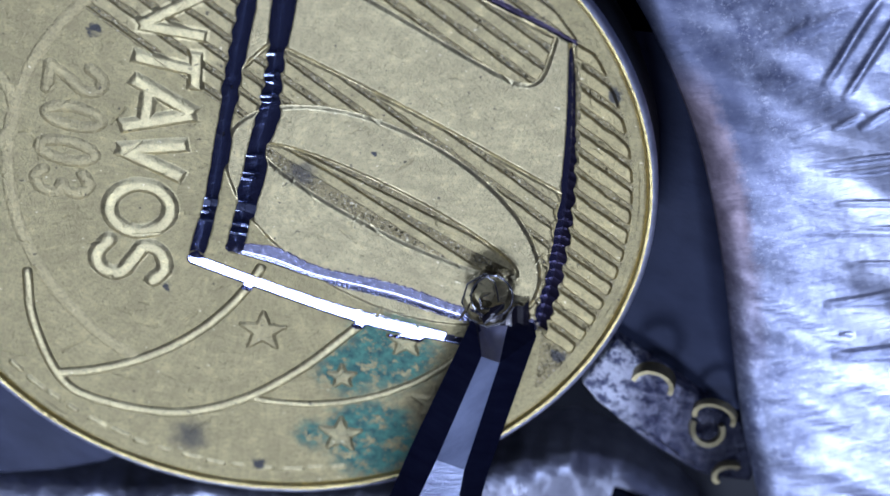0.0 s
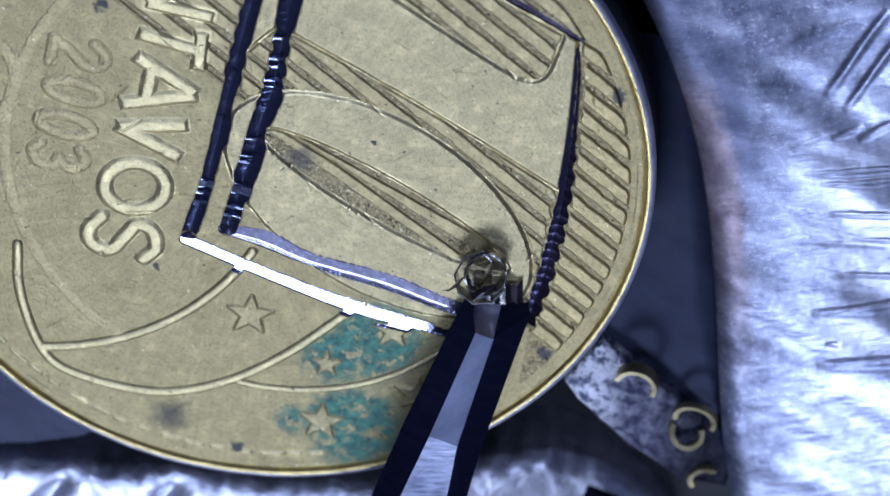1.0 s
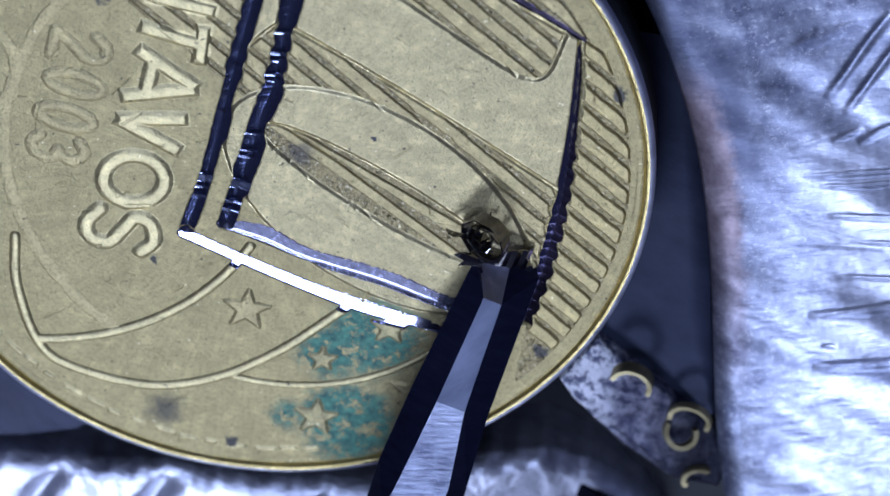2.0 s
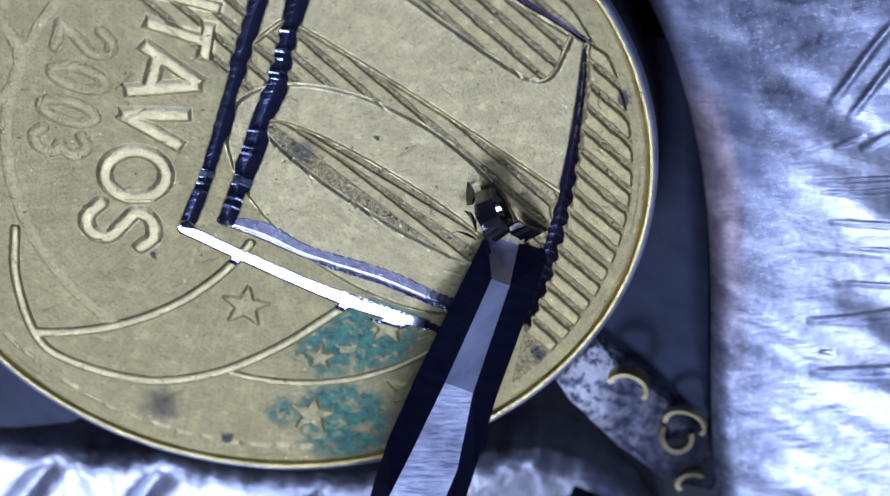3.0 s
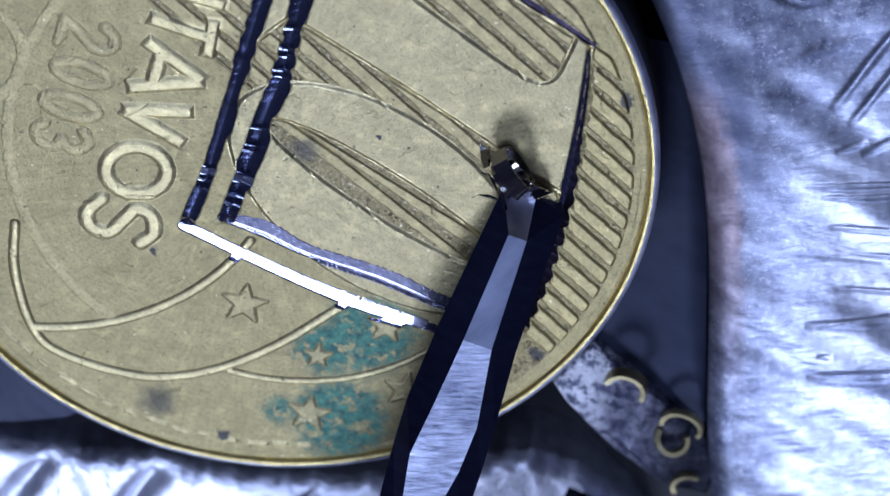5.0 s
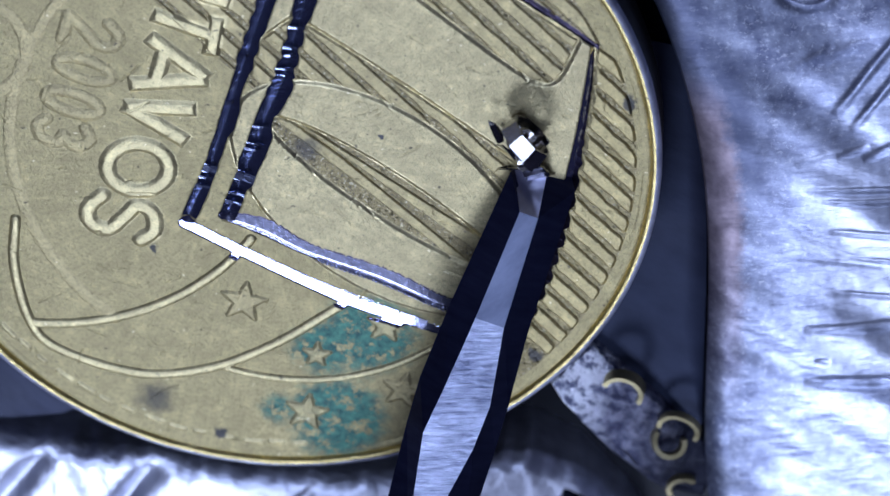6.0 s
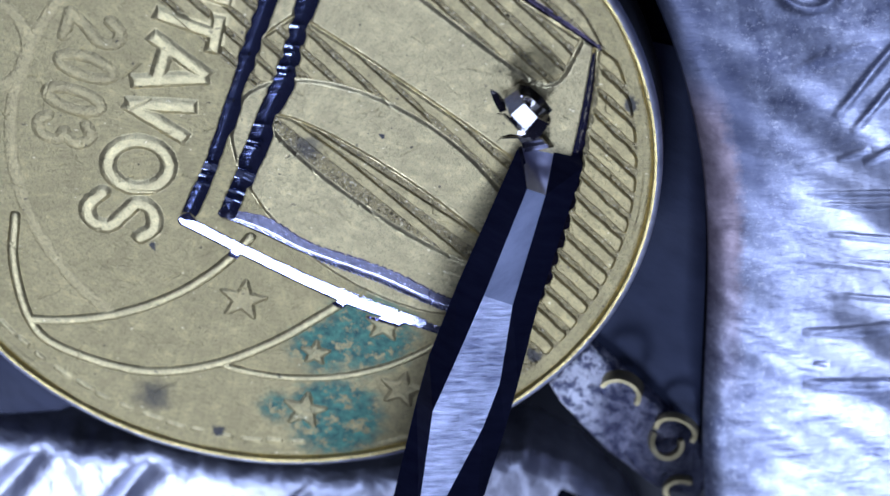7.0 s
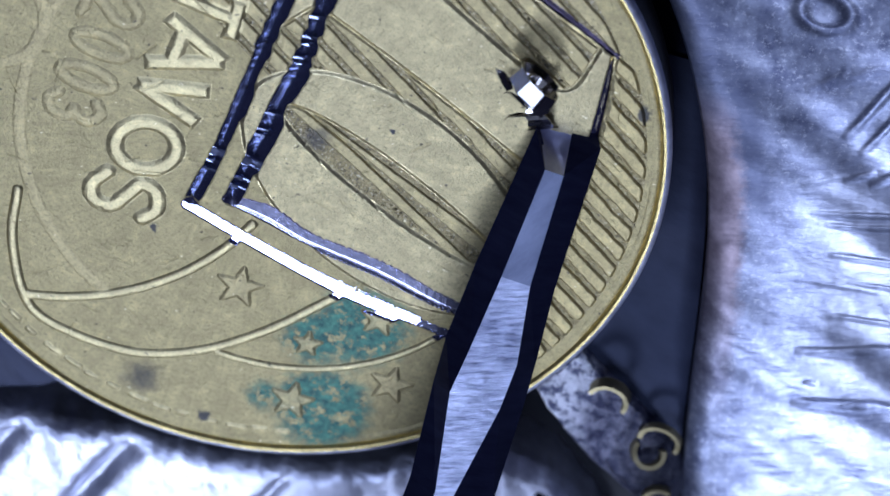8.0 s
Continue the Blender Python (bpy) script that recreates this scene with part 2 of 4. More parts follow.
    bumped(t, p, maths(t, "ADD", maths(t, "ADD", maths(t, "ADD", maths(t, "MULTIPLY", lines, 0.5), maths(t, "MULTIPLY", fibre, 0.36)), maths(t, "MULTIPLY", slant, 0.5)), maths(t, "MULTIPLY", noise_node(t, w, 1.4, 2, 0.5), 0.9)), 0.034 * MM, 1.0)
    return m


JAW_STEEL = jaw_material()
# near black paints the gaps' shade onto plate, seat and jaw sides
GAP_SHADE = steel_material("gap_shade_steel", (0.0014, 0.0018, 0.0036), (0.0045, 0.0058, 0.011), 0.60, (700, 1500, 900), 0.3, 0.06)
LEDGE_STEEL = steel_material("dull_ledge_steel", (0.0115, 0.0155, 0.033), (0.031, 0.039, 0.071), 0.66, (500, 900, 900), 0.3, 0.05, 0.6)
# paler copy of the plate's steel, for its lit patch
LIT_PLATE_STEEL = steel_material("lit_plate_steel", (0.013, 0.016, 0.030), (0.038, 0.044, 0.075), 0.55, (500, 1300, 900), 0.4, 0.05, 0.6)


def pin_material():
    """Pitted steel, filed bright at the end by the coin; shade is painted dark into the other."""
    m, t, p = material("pitted_pin_steel")
    w = coords(t)
    xyz = t.nodes.new("ShaderNodeSeparateXYZ")
    t.links.new(w, xyz.inputs[0])
    pits = noise_node(t, w, 2.6, 5, 0.72)
    reach = maths(t, "ADD", xyz.outputs[0], maths(t, "MULTIPLY", maths(t, "SUBTRACT", noise_node(t, w, 1.5, 4, 0.6), 0.5), 1.6))
    filed = node(t, "ShaderNodeMapRange")
    for k, v in ((1, 9.6), (2, 10.7), (3, 1.0), (4, 0.0)):
        filed.inputs[k].default_value = v
    t.links.new(reach, filed.inputs[0])
    # dark far end: the shade among the curls, put into the colour
    end_shade = node(t, "ShaderNodeMapRange")
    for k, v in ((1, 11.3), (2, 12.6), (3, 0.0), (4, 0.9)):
        end_shade.inputs[k].default_value = v
    t.links.new(reach, end_shade.inputs[0])
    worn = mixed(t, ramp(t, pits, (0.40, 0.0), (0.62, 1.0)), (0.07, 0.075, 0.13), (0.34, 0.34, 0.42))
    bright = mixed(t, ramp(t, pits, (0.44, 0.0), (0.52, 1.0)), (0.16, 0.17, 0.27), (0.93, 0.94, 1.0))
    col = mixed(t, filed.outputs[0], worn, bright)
    t.links.new(mixed(t, end_shade.outputs[0], col, (0.012, 0.013, 0.022)), p.inputs["Base Color"])
    p.inputs["Metallic"].default_value = 0.9
    p.inputs["Roughness"].default_value = 0.38
    bumped(t, p, pits, 0.20 * MM, 1.0)
    return m


PIN_STEEL = pin_material()
ROUGH_STEEL = steel_material("granular_steel", (0.34, 0.35, 0.43), (0.80, 0.82, 0.92), 0.46, (900, 1300, 1300), 0.2, 0.10)
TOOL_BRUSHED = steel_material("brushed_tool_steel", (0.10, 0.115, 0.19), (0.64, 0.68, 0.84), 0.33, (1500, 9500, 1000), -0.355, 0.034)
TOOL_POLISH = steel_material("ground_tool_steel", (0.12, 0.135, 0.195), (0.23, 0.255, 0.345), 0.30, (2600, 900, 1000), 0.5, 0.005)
# same steel as the facets; the side faces' shade is painted into this tone
TOOL_SHADE = steel_material("shaded_tool_steel", (0.026, 0.029, 0.072), (0.052, 0.060, 0.135), 0.33, (600, 4000, 1000), 0.0, 0.006, 0.9)
# pale tone paints in the brightness of the lit cutting face
TOOL_FACE = steel_material("ground_cutting_face", (0.40, 0.41, 0.60), (0.74, 0.76, 0.95), 0.42, (1500, 1500, 1000), 0.0, 0.01)
CHIP = steel_material("curled_chip_metal", (0.17, 0.16, 0.152), (0.38, 0.365, 0.355), 0.20, (3000, 1500, 1500), 0.0, 0.012)
BRASS_CURL = steel_material("brass_curl_metal", (0.36, 0.30, 0.15), (0.60, 0.52, 0.30), 0.48, (3000, 3000, 3000), 0.0, 0.02)
BENCH = steel_material("bench_paint", (0.004, 0.0045, 0.007), (0.009, 0.010, 0.014), 0.7, (40, 40, 40), 0.0, 0.1, 0.0)


# ---- mesh helpers (all lengths in mm) ----
def mesh_from(name, verts, faces, smooth=True):
    me = bpy.data.meshes.new(name)
    me.from_pydata([tuple(c * MM for c in v) for v in verts], [], faces)
    me.validate()
    if smooth:
        me.polygons.foreach_set("use_smooth", [True] * len(me.polygons))
    me.update()
    return me


def thing(name, label, category, at=(0, 0, 0), group="", kind=""):
    ob = new(name)
    ob.empty_display_size = 0.001
    ob.location = tuple(c * MM for c in at)
    return tagged(ob, label, category, group, kind)


def part(name, me, mat, parent, label=""):
    ob = new(name, me)
    me.materials.clear()
    me.materials.append(mat)
    ob.parent = parent
    return tagged(ob, label) if label else ob


def bm_mesh(name, bm, smooth=False):
    bmesh.ops.scale(bm, vec=(MM, MM, MM), verts=list(bm.verts))
    bmesh.ops.recalc_face_normals(bm, faces=list(bm.faces))
    me = bpy.data.meshes.new(name)
    bm.to_mesh(me)
    bm.free()
    if smooth:
        me.polygons.foreach_set("use_smooth", [True] * len(me.polygons))
    return me


# ---- the coin: its struck relief and the engraver's cuts, as one height field split into parts ----
STEP = 0.02
HALF = 9.75
axis = np.arange(-HALF, HALF + STEP / 2, STEP)
GX, GY = np.meshgrid(axis, axis, indexing="ij")
GR = np.hypot(GX, GY)


def smooth_step(d, soft):
    """1 inside (d < 0), 0 past soft."""
    q = np.clip(1 - d / soft, 0, 1)
    return q * q * (3 - 2 * q)


def catmull(pts, n=10):
    p = np.array(pts, float)
    p = np.vstack([2 * p[0] - p[1], p, 2 * p[-1] - p[-2]])
    out = []
    for i in range(1, len(p) - 2):
        for s in np.arange(n) / n:
            out.append(0.5 * (2 * p[i] + (p[i + 1] - p[i - 1]) * s + (2 * p[i - 1] - 5 * p[i] + 4 * p[i + 1] - p[i + 2]) * s ** 2
                              + (3 * p[i] - p[i - 1] - 3 * p[i + 1] + p[i + 2]) * s ** 3))
    out.append(p[-2])
    return np.array(out)


def line_field(pts, reach, closed=False):
    """Distance to a polyline within reach (far elsewhere), which side, and how far along it in mm."""
    p = np.array(pts, float)
    if closed:
        p = np.vstack([p, p[0]])
    dist, side, along = np.full(GX.shape, 99.0), np.zeros(GX.shape), np.zeros(GX.shape)
    lo, hi = p.min(0) - reach, p.max(0) + reach
    i0, i1 = np.searchsorted(axis, (lo[0], hi[0]))
    j0, j1 = np.searchsorted(axis, (lo[1], hi[1]))
    X, Y = GX[i0:i1, j0:j1], GY[i0:i1, j0:j1]
    D, S, A = np.full(X.shape, 99.0), np.zeros(X.shape), np.zeros(X.shape)
    gone = 0.0
    for a, b in zip(p[:-1], p[1:]):
        e = b - a
        n = max(np.hypot(*e), 1e-6)
        u = np.clip(((X - a[0]) * e[0] + (Y - a[1]) * e[1]) / n ** 2, 0, 1)
        d = np.hypot(X - a[0] - u * e[0], Y - a[1] - u * e[1])
        near = d < D
        D[near] = d[near]
        S[near] = np.sign((e[0] * (Y - a[1]) - e[1] * (X - a[0])))[near]
        A[near] = (gone + u * n)[near]
        gone += n
    dist[i0:i1, j0:j1], side[i0:i1, j0:j1], along[i0:i1, j0:j1] = D, S, A
    return dist, side, along


def arc(cx, cy, r, a, b, n=40):
    return [(cx + r * math.cos(radians(q)), cy + r * math.sin(radians(q))) for q in np.linspace(a, b, n)]


def oval(cx, cy, a, b, turn, power):
    c, s = math.cos(radians(turn)), math.sin(radians(turn))
    u, v = (GX - cx) * c + (GY - cy) * s, -(GX - cx) * s + (GY - cy) * c
    q = (np.abs(u / a) ** power + np.abs(v / b) ** power) ** (1 / power)
    grad = np.hypot(u / a ** 2, v / b ** 2) / np.maximum(q, 1e-3)
    return (q - 1) / np.maximum(grad, 0.05)


def star_field(cx, cy, r, turn):
    pts = []
    for k in range(10):
        q = radians(turn + 36 * k)
        rr = r if k % 2 == 0 else 0.42 * r
        pts.append((cx + rr * math.cos(q), cy + rr * math.sin(q)))
    d, _, _ = line_field(pts, 1.0, True)
    ang = np.arctan2(GY - cy, GX - cx) - radians(turn)
    ang = np.abs((ang + radians(36)) % radians(72) - radians(36))
    rr = np.hypot(GX - cx, GY - cy)
    x, y = rr * np.cos(ang), rr * np.sin(ang)
    ix, iy = 0.42 * r * math.cos(radians(36)), 0.42 * r * math.sin(radians(36))
    inside = ((ix - r) * y - iy * (x - r)) > 0
    inside &= rr < r
    return np.where(inside, -d, d)


rng = np.random.default_rng(4)


def soft_noise(cells):
    """Smooth noise over the coin's face, about -1 to 1."""
    g = rng.normal(size=(cells + 3, cells + 3))
    u = (axis + HALF) / (2 * HALF) * cells
    i = np.minimum(u.astype(int), cells)
    f = u - i
    f = f * f * (3 - 2 * f)
    a = g[i][:, i] * (1 - f)[:, None] + g[i + 1][:, i] * f[:, None]
    b = g[i][:, i + 1] * (1 - f)[:, None] + g[i + 1][:, i + 1] * f[:, None]
    return a * (1 - f)[None, :] + b * f[None, :]


UNEVEN = soft_noise(60)
FINE = soft_noise(260)

zero_out = oval(3.0, -0.75, 4.67, 2.62, -28.6, 1.94)
zero_in = oval(3.14, -0.545, 3.89, 0.71, -24.4, 1.98)
zero = np.maximum(zero_out, -zero_in)
one_low = (4.16 - 0.472 * (GX - 0.15) + 0.10 * np.sin((GX - 0.2) / 7.3 * np.pi) - GY) * 0.9
one_left = (3.45 + 1.3 * (GX + 1.05) - GY) * 0.61
notch_low = np.interp(GX, (0.5, 1.9, 2.65, 3.75, 4.76, 5.52, 6.02, 6.38), (6.70, 5.97, 5.58, 4.99, 4.45, 4.07, 3.85, 3.80))
notch_end = np.interp(GY, (3.78, 3.88, 4.06, 4.36, 4.70, 5.03, 5.33), (6.40, 6.57, 6.72, 6.83, 6.89, 6.94, 7.00))
notch_a, notch_b = (notch_low - GY) * 0.88, (GX - notch_end) * 0.94
na, nb = notch_a + 0.10, notch_b + 0.10
notch = np.hypot(np.maximum(na, 0), np.maximum(nb, 0)) + np.minimum(np.maximum(na, nb), 0) - 0.10
notch_top = (GY - (5.32 - 0.44 * (GX - 7.26))) * 0.91
notch = np.maximum(notch, notch_top)
last_cut = np.interp(GY, (-3.8, -2.1, -0.2, 1.3, 2.7, 4.0, 4.6, 5.3), (7.42, 7.64, 7.74, 7.72, 7.65, 7.54, 7.46, 7.35))
one = np.maximum.reduce([np.where(GX < -0.15, one_left, one_low), -notch, notch_top, GX - last_cut, -1.35 - 0.1 * (2.5 - GY) - GX])

height = 0.004 * UNEVEN + 0.003 * FINE
label = np.zeros(GX.shape, np.int32)        # which part each spot belongs to; 0 is the plain field
parts_of_face = {0: ("field", BRASS_FIELD, "")}


def add_piece(name, mat, where, text=""):
    k = len(parts_of_face)
    parts_of_face[k] = (name, mat, text)
    label[where] = k
    return k


# striped ground: raised slanting bars
BAR_TURN = radians(-34)
bx, by = -math.sin(BAR_TURN), math.cos(BAR_TURN)
across = GX * bx + GY * by
in_globe = np.hypot(GX - 0.29, GY - 0.19) - 7.2
left_of_one = np.maximum.reduce([in_globe, GX + 0.6, 1.0 - across])
between = np.maximum.reduce([-zero_out, -one, -0.9 - GX, GX - 7.75, GR - 9.25, 1.0 - across])
in_notch = notch
beyond = np.maximum.reduce([-notch_top, GR - 9.25, 2.0 - GX])
stripes = np.minimum.reduce([left_of_one, between, in_notch, beyond])
stripes = np.maximum(stripes, -one)
for k in range(-1, 22):
    mid = 1.17 + 0.525 * (k + 0.5)
    d = np.maximum(np.abs(across - mid) - 0.150 - 0.012 * UNEVEN, stripes + 0.06)
    if (d < 0).sum() < 40:
        continue
    height = np.maximum(height, 0.055 * smooth_step(d, 0.06) + 0.005 * UNEVEN)
    height -= 0.040 * np.exp(-((d - 0.075) / 0.034) ** 2)
    add_piece("bar", BRASS_WORN, d < 0.05)
# the wider bars between the last cut and the rim
strip = np.maximum.reduce([7.55 - GX, GR - 9.40, notch_top])
for k in range(-2, 13):
    mid = 7.414 - 0.525 * k
    a, b = np.abs(across - mid) - 0.075 - 0.012 * UNEVEN, strip + 0.06
    d = np.hypot(np.maximum(a, 0), np.maximum(b, 0)) + np.minimum(np.maximum(a, b), 0) - 0.075
    if (d < 0).sum() < 40:
        continue
    height = np.maximum(height, 0.075 * smooth_step(d + 0.02, 0.10) + 0.006 * UNEVEN)
    height -= 0.034 * np.exp(-((d - 0.08) / 0.032) ** 2) * (strip < 0.15)
    add_piece("bar", BRASS_BAR, d < 0.06)
# stripes inside the nought
slant = GX * math.sin(radians(27)) + GY * math.cos(radians(27))
for mid, half in ((0.86 - 0.076 * (GX - 2.45), 0.135 - 0.012 * (GX - 2.45)), (1.24 + 0.026 * (GX - 2.42), np.clip(0.07 + 0.032 * (GX - 2.42), 0.02, 0.16))):
    d = np.maximum(np.abs(slant - mid) - half, zero_in + 0.02)
    height = np.maximum(height, 0.06 * smooth_step(d, 0.05) + 0.005 * UNEVEN)
    height -= 0.060 * np.exp(-((d - 0.065) / 0.030) ** 2)
    add_piece("bar", BRASS_WORN, d < 0.05)

grimy = ((stripes < 0) | (zero_in < -0.02)) & (label == 0)
height += (0.024 * FINE - 0.02) * grimy
between_bars = (strip < 0.06) & (across > -0.5) & (label == 0)
height += 0.014 * FINE * between_bars
add_piece("bar_ground", STRIP_GROUND, between_bars, "dull speckled ground between the wide bars")
add_piece("bar_ground", GRIME, grimy, "dark grimy ground between the bars")

# numerals
for name, d in (("numeral", one), ("numeral", zero)):
    worn = 0.060 * smooth_step(d + 0.065, 0.13)
    height = np.where(d < 0.06, worn + 0.003 * UNEVEN + 0.002 * FINE, np.where(d < 0.10, np.minimum(height, np.maximum(worn, -0.018)), height))
    add_piece(name, BRASS_NUMERAL, d < 0.0)
    add_piece("worn_edge", BRASS_EDGE, (d > -0.055) & (d < 0.055), "burnished edge of the numeral")

# raised line of the globe, of the sash and of the ornament beside it
RIDGES = [
    (arc(0.29, 0.19, 7.27, 136, 242), 0.17, 0.026),
    (arc(-6.32, -0.29, 6.73, -80, -22), 0.14, 0.078),
    (catmull([(-6.25, -3.75), (-6.02, -5.24), (-5.28, -6.92), (-4.32, -7.62), (-2.16, -7.84), (-0.36, -7.20), (1.23, -5.94), (2.75, -4.2)]), 0.14, 0.078),
    (arc(0.74, -1.03, 6.08, -96, -28), 0.10, 0.070),
    (arc(-8.35, 1.25, 1.50, -75, 75), 0.18, 0.030),
]
for pts, half, high in RIDGES:
    d, _, _ = line_field(pts, 0.6)
    height = np.maximum(height, high * np.sqrt(np.clip(1 - (d / half) ** 2, 0, 1)))
    add_piece("ridge", BRASS_WORN if high < 0.05 else BRASS_RIDGE, d < half)

# worn dashes of the beading inside the rim
for k in range(15):
    a = 226 + 4.2 * k
    d, _, _ = line_field(arc(0, 0, 9.36 + 0.02 * math.sin(2.3 * k), a, a + 2.1 + 0.8 * math.sin(1.7 * k), 6), 0.4)
    height = np.maximum(height, 0.036 * np.clip(1 - (d / 0.08) ** 2, 0, 1))
    add_piece("bead", BRASS_RIDGE, d < 0.08)

# stars
for cx, cy, r, turn in ((0.13, -4.84, 0.62, 93), (2.35, -6.04, 0.36, 96), (2.46, -7.95, 0.56, 92), (3.95, -4.66, 0.50, 94), (4.83, -6.60, 0.56, 90)):
    d = star_field(cx, cy, r, turn)
    height = np.where(d < 0.09, np.maximum(height, 0.046 * smooth_step(d, 0.09) + 0.014 * np.exp(-((d + 0.03) / 0.035) ** 2)), height)
    add_piece("star", BRASS_WORN, d < 0.06)

# lettering: the strokes of N T A V O S, which read towards -y with their heads towards +x
LETTERS = [
    [[(-2.05, 5.62), (-3.85, 5.75)], [(-2.05, 5.62), (-3.75, 4.42)], [(-3.75, 4.42), (-2.05, 4.28)]],
    [[(-2.24, 3.74), (-2.20, 2.64)], [(-2.22, 3.20), (-3.82, 3.42)]],
    [[(-2.20, 1.86), (-3.80, 2.70)], [(-2.20, 1.80), (-4.02, 1.20)], [(-3.38, 2.36), (-3.44, 1.44)]],
    [[(-4.02, 0.47), (-2.32, 0.82)], [(-4.02, 0.47), (-2.38, -0.19)]],
    [arc(0, 0, 1.0, 0, 360, 49)],
    [catmull([(-4.15, -2.42), (-4.44, -2.92), (-4.27, -3.36), (-3.79, -3.43), (-3.46, -2.94), (-3.19, -2.52), (-2.76, -2.66), (-2.62, -3.18), (-2.90, -3.56)])],
]
LETTERS[4] = [[(-3.39 + 0.80 * x + 0.05 * y, -1.33 + 0.75 * y) for x, y in LETTERS[4][0]]]


def bar_field(a, b):
    """Distance to a straight stroke with square ends."""
    (ax, ay), (bx_, by_) = a, b
    n = math.hypot(bx_ - ax, by_ - ay)
    ux, uy = (bx_ - ax) / n, (by_ - ay) / n
    u = (GX - ax) * ux + (GY - ay) * uy
    return np.maximum(np.abs((GY - ay) * ux - (GX - ax) * uy), np.maximum(-u, u - n) + 0.14)


for strokes in LETTERS:
    d = np.minimum.reduce([bar_field(*s) if len(s) == 2 else line_field(s, 0.6)[0] for s in strokes]) - 0.16
    height = np.maximum(height, np.where(stripes < 0, 0.075, 0.038) * smooth_step(d + 0.060, 0.165) + 0.036 * np.clip(1 - ((d + 0.16) / 0.25) ** 2, 0, 1) + 0.004 * UNEVEN * (d < 0))
    add_piece("letter", BRASS_RIDGE, d < 0.085)

# the year 2003, struck lower
YEAR = [
    [catmull([(-4.95, 2.86), (-4.62, 2.55), (-4.70, 2.20), (-5.10, 2.15), (-5.55, 2.55), (-6.00, 2.88)]), [(-6.00, 2.88), (-6.05, 2.12)]],
    [[(-5.30 + 0.72 * math.cos(q), 1.32 + 0.30 * math.sin(q) - 0.07 * math.cos(q)) for q in np.linspace(0, 2 * math.pi, 40)]],
    [[(-5.42 + 0.72 * math.cos(q), 0.24 + 0.30 * math.sin(q) - 0.07 * math.cos(q)) for q in np.linspace(0, 2 * math.pi, 40)]],
    [catmull([(-4.95, -0.48), (-4.78, -0.80), (-5.05, -1.10), (-5.42, -0.92), (-5.48, -0.80)]), catmull([(-5.48, -0.80), (-5.62, -1.10), (-6.02, -1.02), (-6.20, -0.68), (-6.00, -0.42)])],
]
for strokes in YEAR:
    d = np.minimum.reduce([line_field(s, 0.5)[0] for s in strokes]) - 0.07
    height = np.maximum(height, 0.052 * np.clip(1 - ((d + 0.07) / 0.19) ** 2, 0, 1))
    add_piece("year_digit", BRASS_WORN, d < 0.11)

# dents and casting flaws of the struck face
for _ in range(420):
    x, y, r = rng.uniform(-9, 9), rng.uniform(-9, 9), rng.uniform(0.03, 0.09)
    i0, i1 = np.searchsorted(axis, (x - 0.3, x + 0.3))
    j0, j1 = np.searchsorted(axis, (y - 0.3, y + 0.3))
    near = np.hypot(GX[i0:i1, j0:j1] - x, GY[i0:i1, j0:j1] - y)
    height[i0:i1, j0:j1] -= rng.uniform(0.004, 0.022) * np.exp(-(near / r) ** 2)

# short bright scratches across the worn face
for _ in range(230):
    x, y, a, n = rng.uniform(-8.6, 8.6), rng.uniform(-8.6, 8.6), rng.normal(0.15, 0.7), rng.uniform(0.08, 0.7)
    bend = rng.uniform(-0.1, 0.1)
    pts = [(x + n * u * math.cos(a + bend * u), y + n * u * math.sin(a + bend * u)) for u in (-0.5, -0.2, 0.1, 0.5)]
    height -= rng.uniform(0.006, 0.022) * np.exp(-(line_field(pts, 0.15)[0] / 0.03) ** 2)

# the engraver's cuts: centre line with width, the place of the keel (-1 to 1), slope, chatter
CUTS = [
    ("V", [(-0.98, 6.6, 0.46), (-1.04, 5.5, 0.46), (-1.20, 3.72, 0.46), (-1.34, 1.93, 0.48), (-1.46, 0.13, 0.49), (-1.55, -0.9, 0.49), (-1.66, -1.7, 0.54), (-1.80, -2.55, 0.54)]),
    ("V", [(0.00, 6.6, 0.60), (-0.09, 5.6, 0.58), (-0.18, 3.85, 0.47), (-0.20, 2.95, 0.49), (-0.24, 2.1, 0.58), (-0.40, 1.2, 0.50), (-0.47, 0.25, 0.56), (-0.61, -0.65, 0.55), (-0.73, -1.6, 0.57), (-0.80, -2.22, 0.58)]),
    ("F", [(-1.86, -2.76, 0.36), (-0.35, -3.23, 0.36), (1.75, -3.82, 0.40), (3.30, -4.15, 0.44), (5.25, -4.42, 0.32), (6.6, -4.66, 0.30)]),
    ("G", [(-0.92, -2.26, 0.28), (0.2, -2.36, 0.55), (1.45, -2.76, 0.42), (3.58, -3.08, 0.48), (5.36, -3.54, 0.40), (7.2, -3.70, 0.38)]),
    ("V", [(7.36, 5.24, 0.10), (7.46, 4.6, 0.20), (7.54, 4.0, 0.26), (7.65, 2.7, 0.30), (7.72, 1.3, 0.35), (7.74, -0.2, 0.39), (7.69, -1.1, 0.42), (7.64, -2.1, 0.43), (7.49, -3.15, 0.40), (7.42, -3.75, 0.33)]),
    ("T", [(4.4, 6.62, 0.36), (5.11, 6.29, 0.34), (5.72, 6.02, 0.32), (6.49, 5.69, 0.28), (7.40, 5.28, 0.22)]),
]
before = height.copy()
SHIFT_X, SHIFT_Y = np.zeros(GX.shape), np.zeros(GX.shape)      # brings the mesh onto the cuts' clean borders


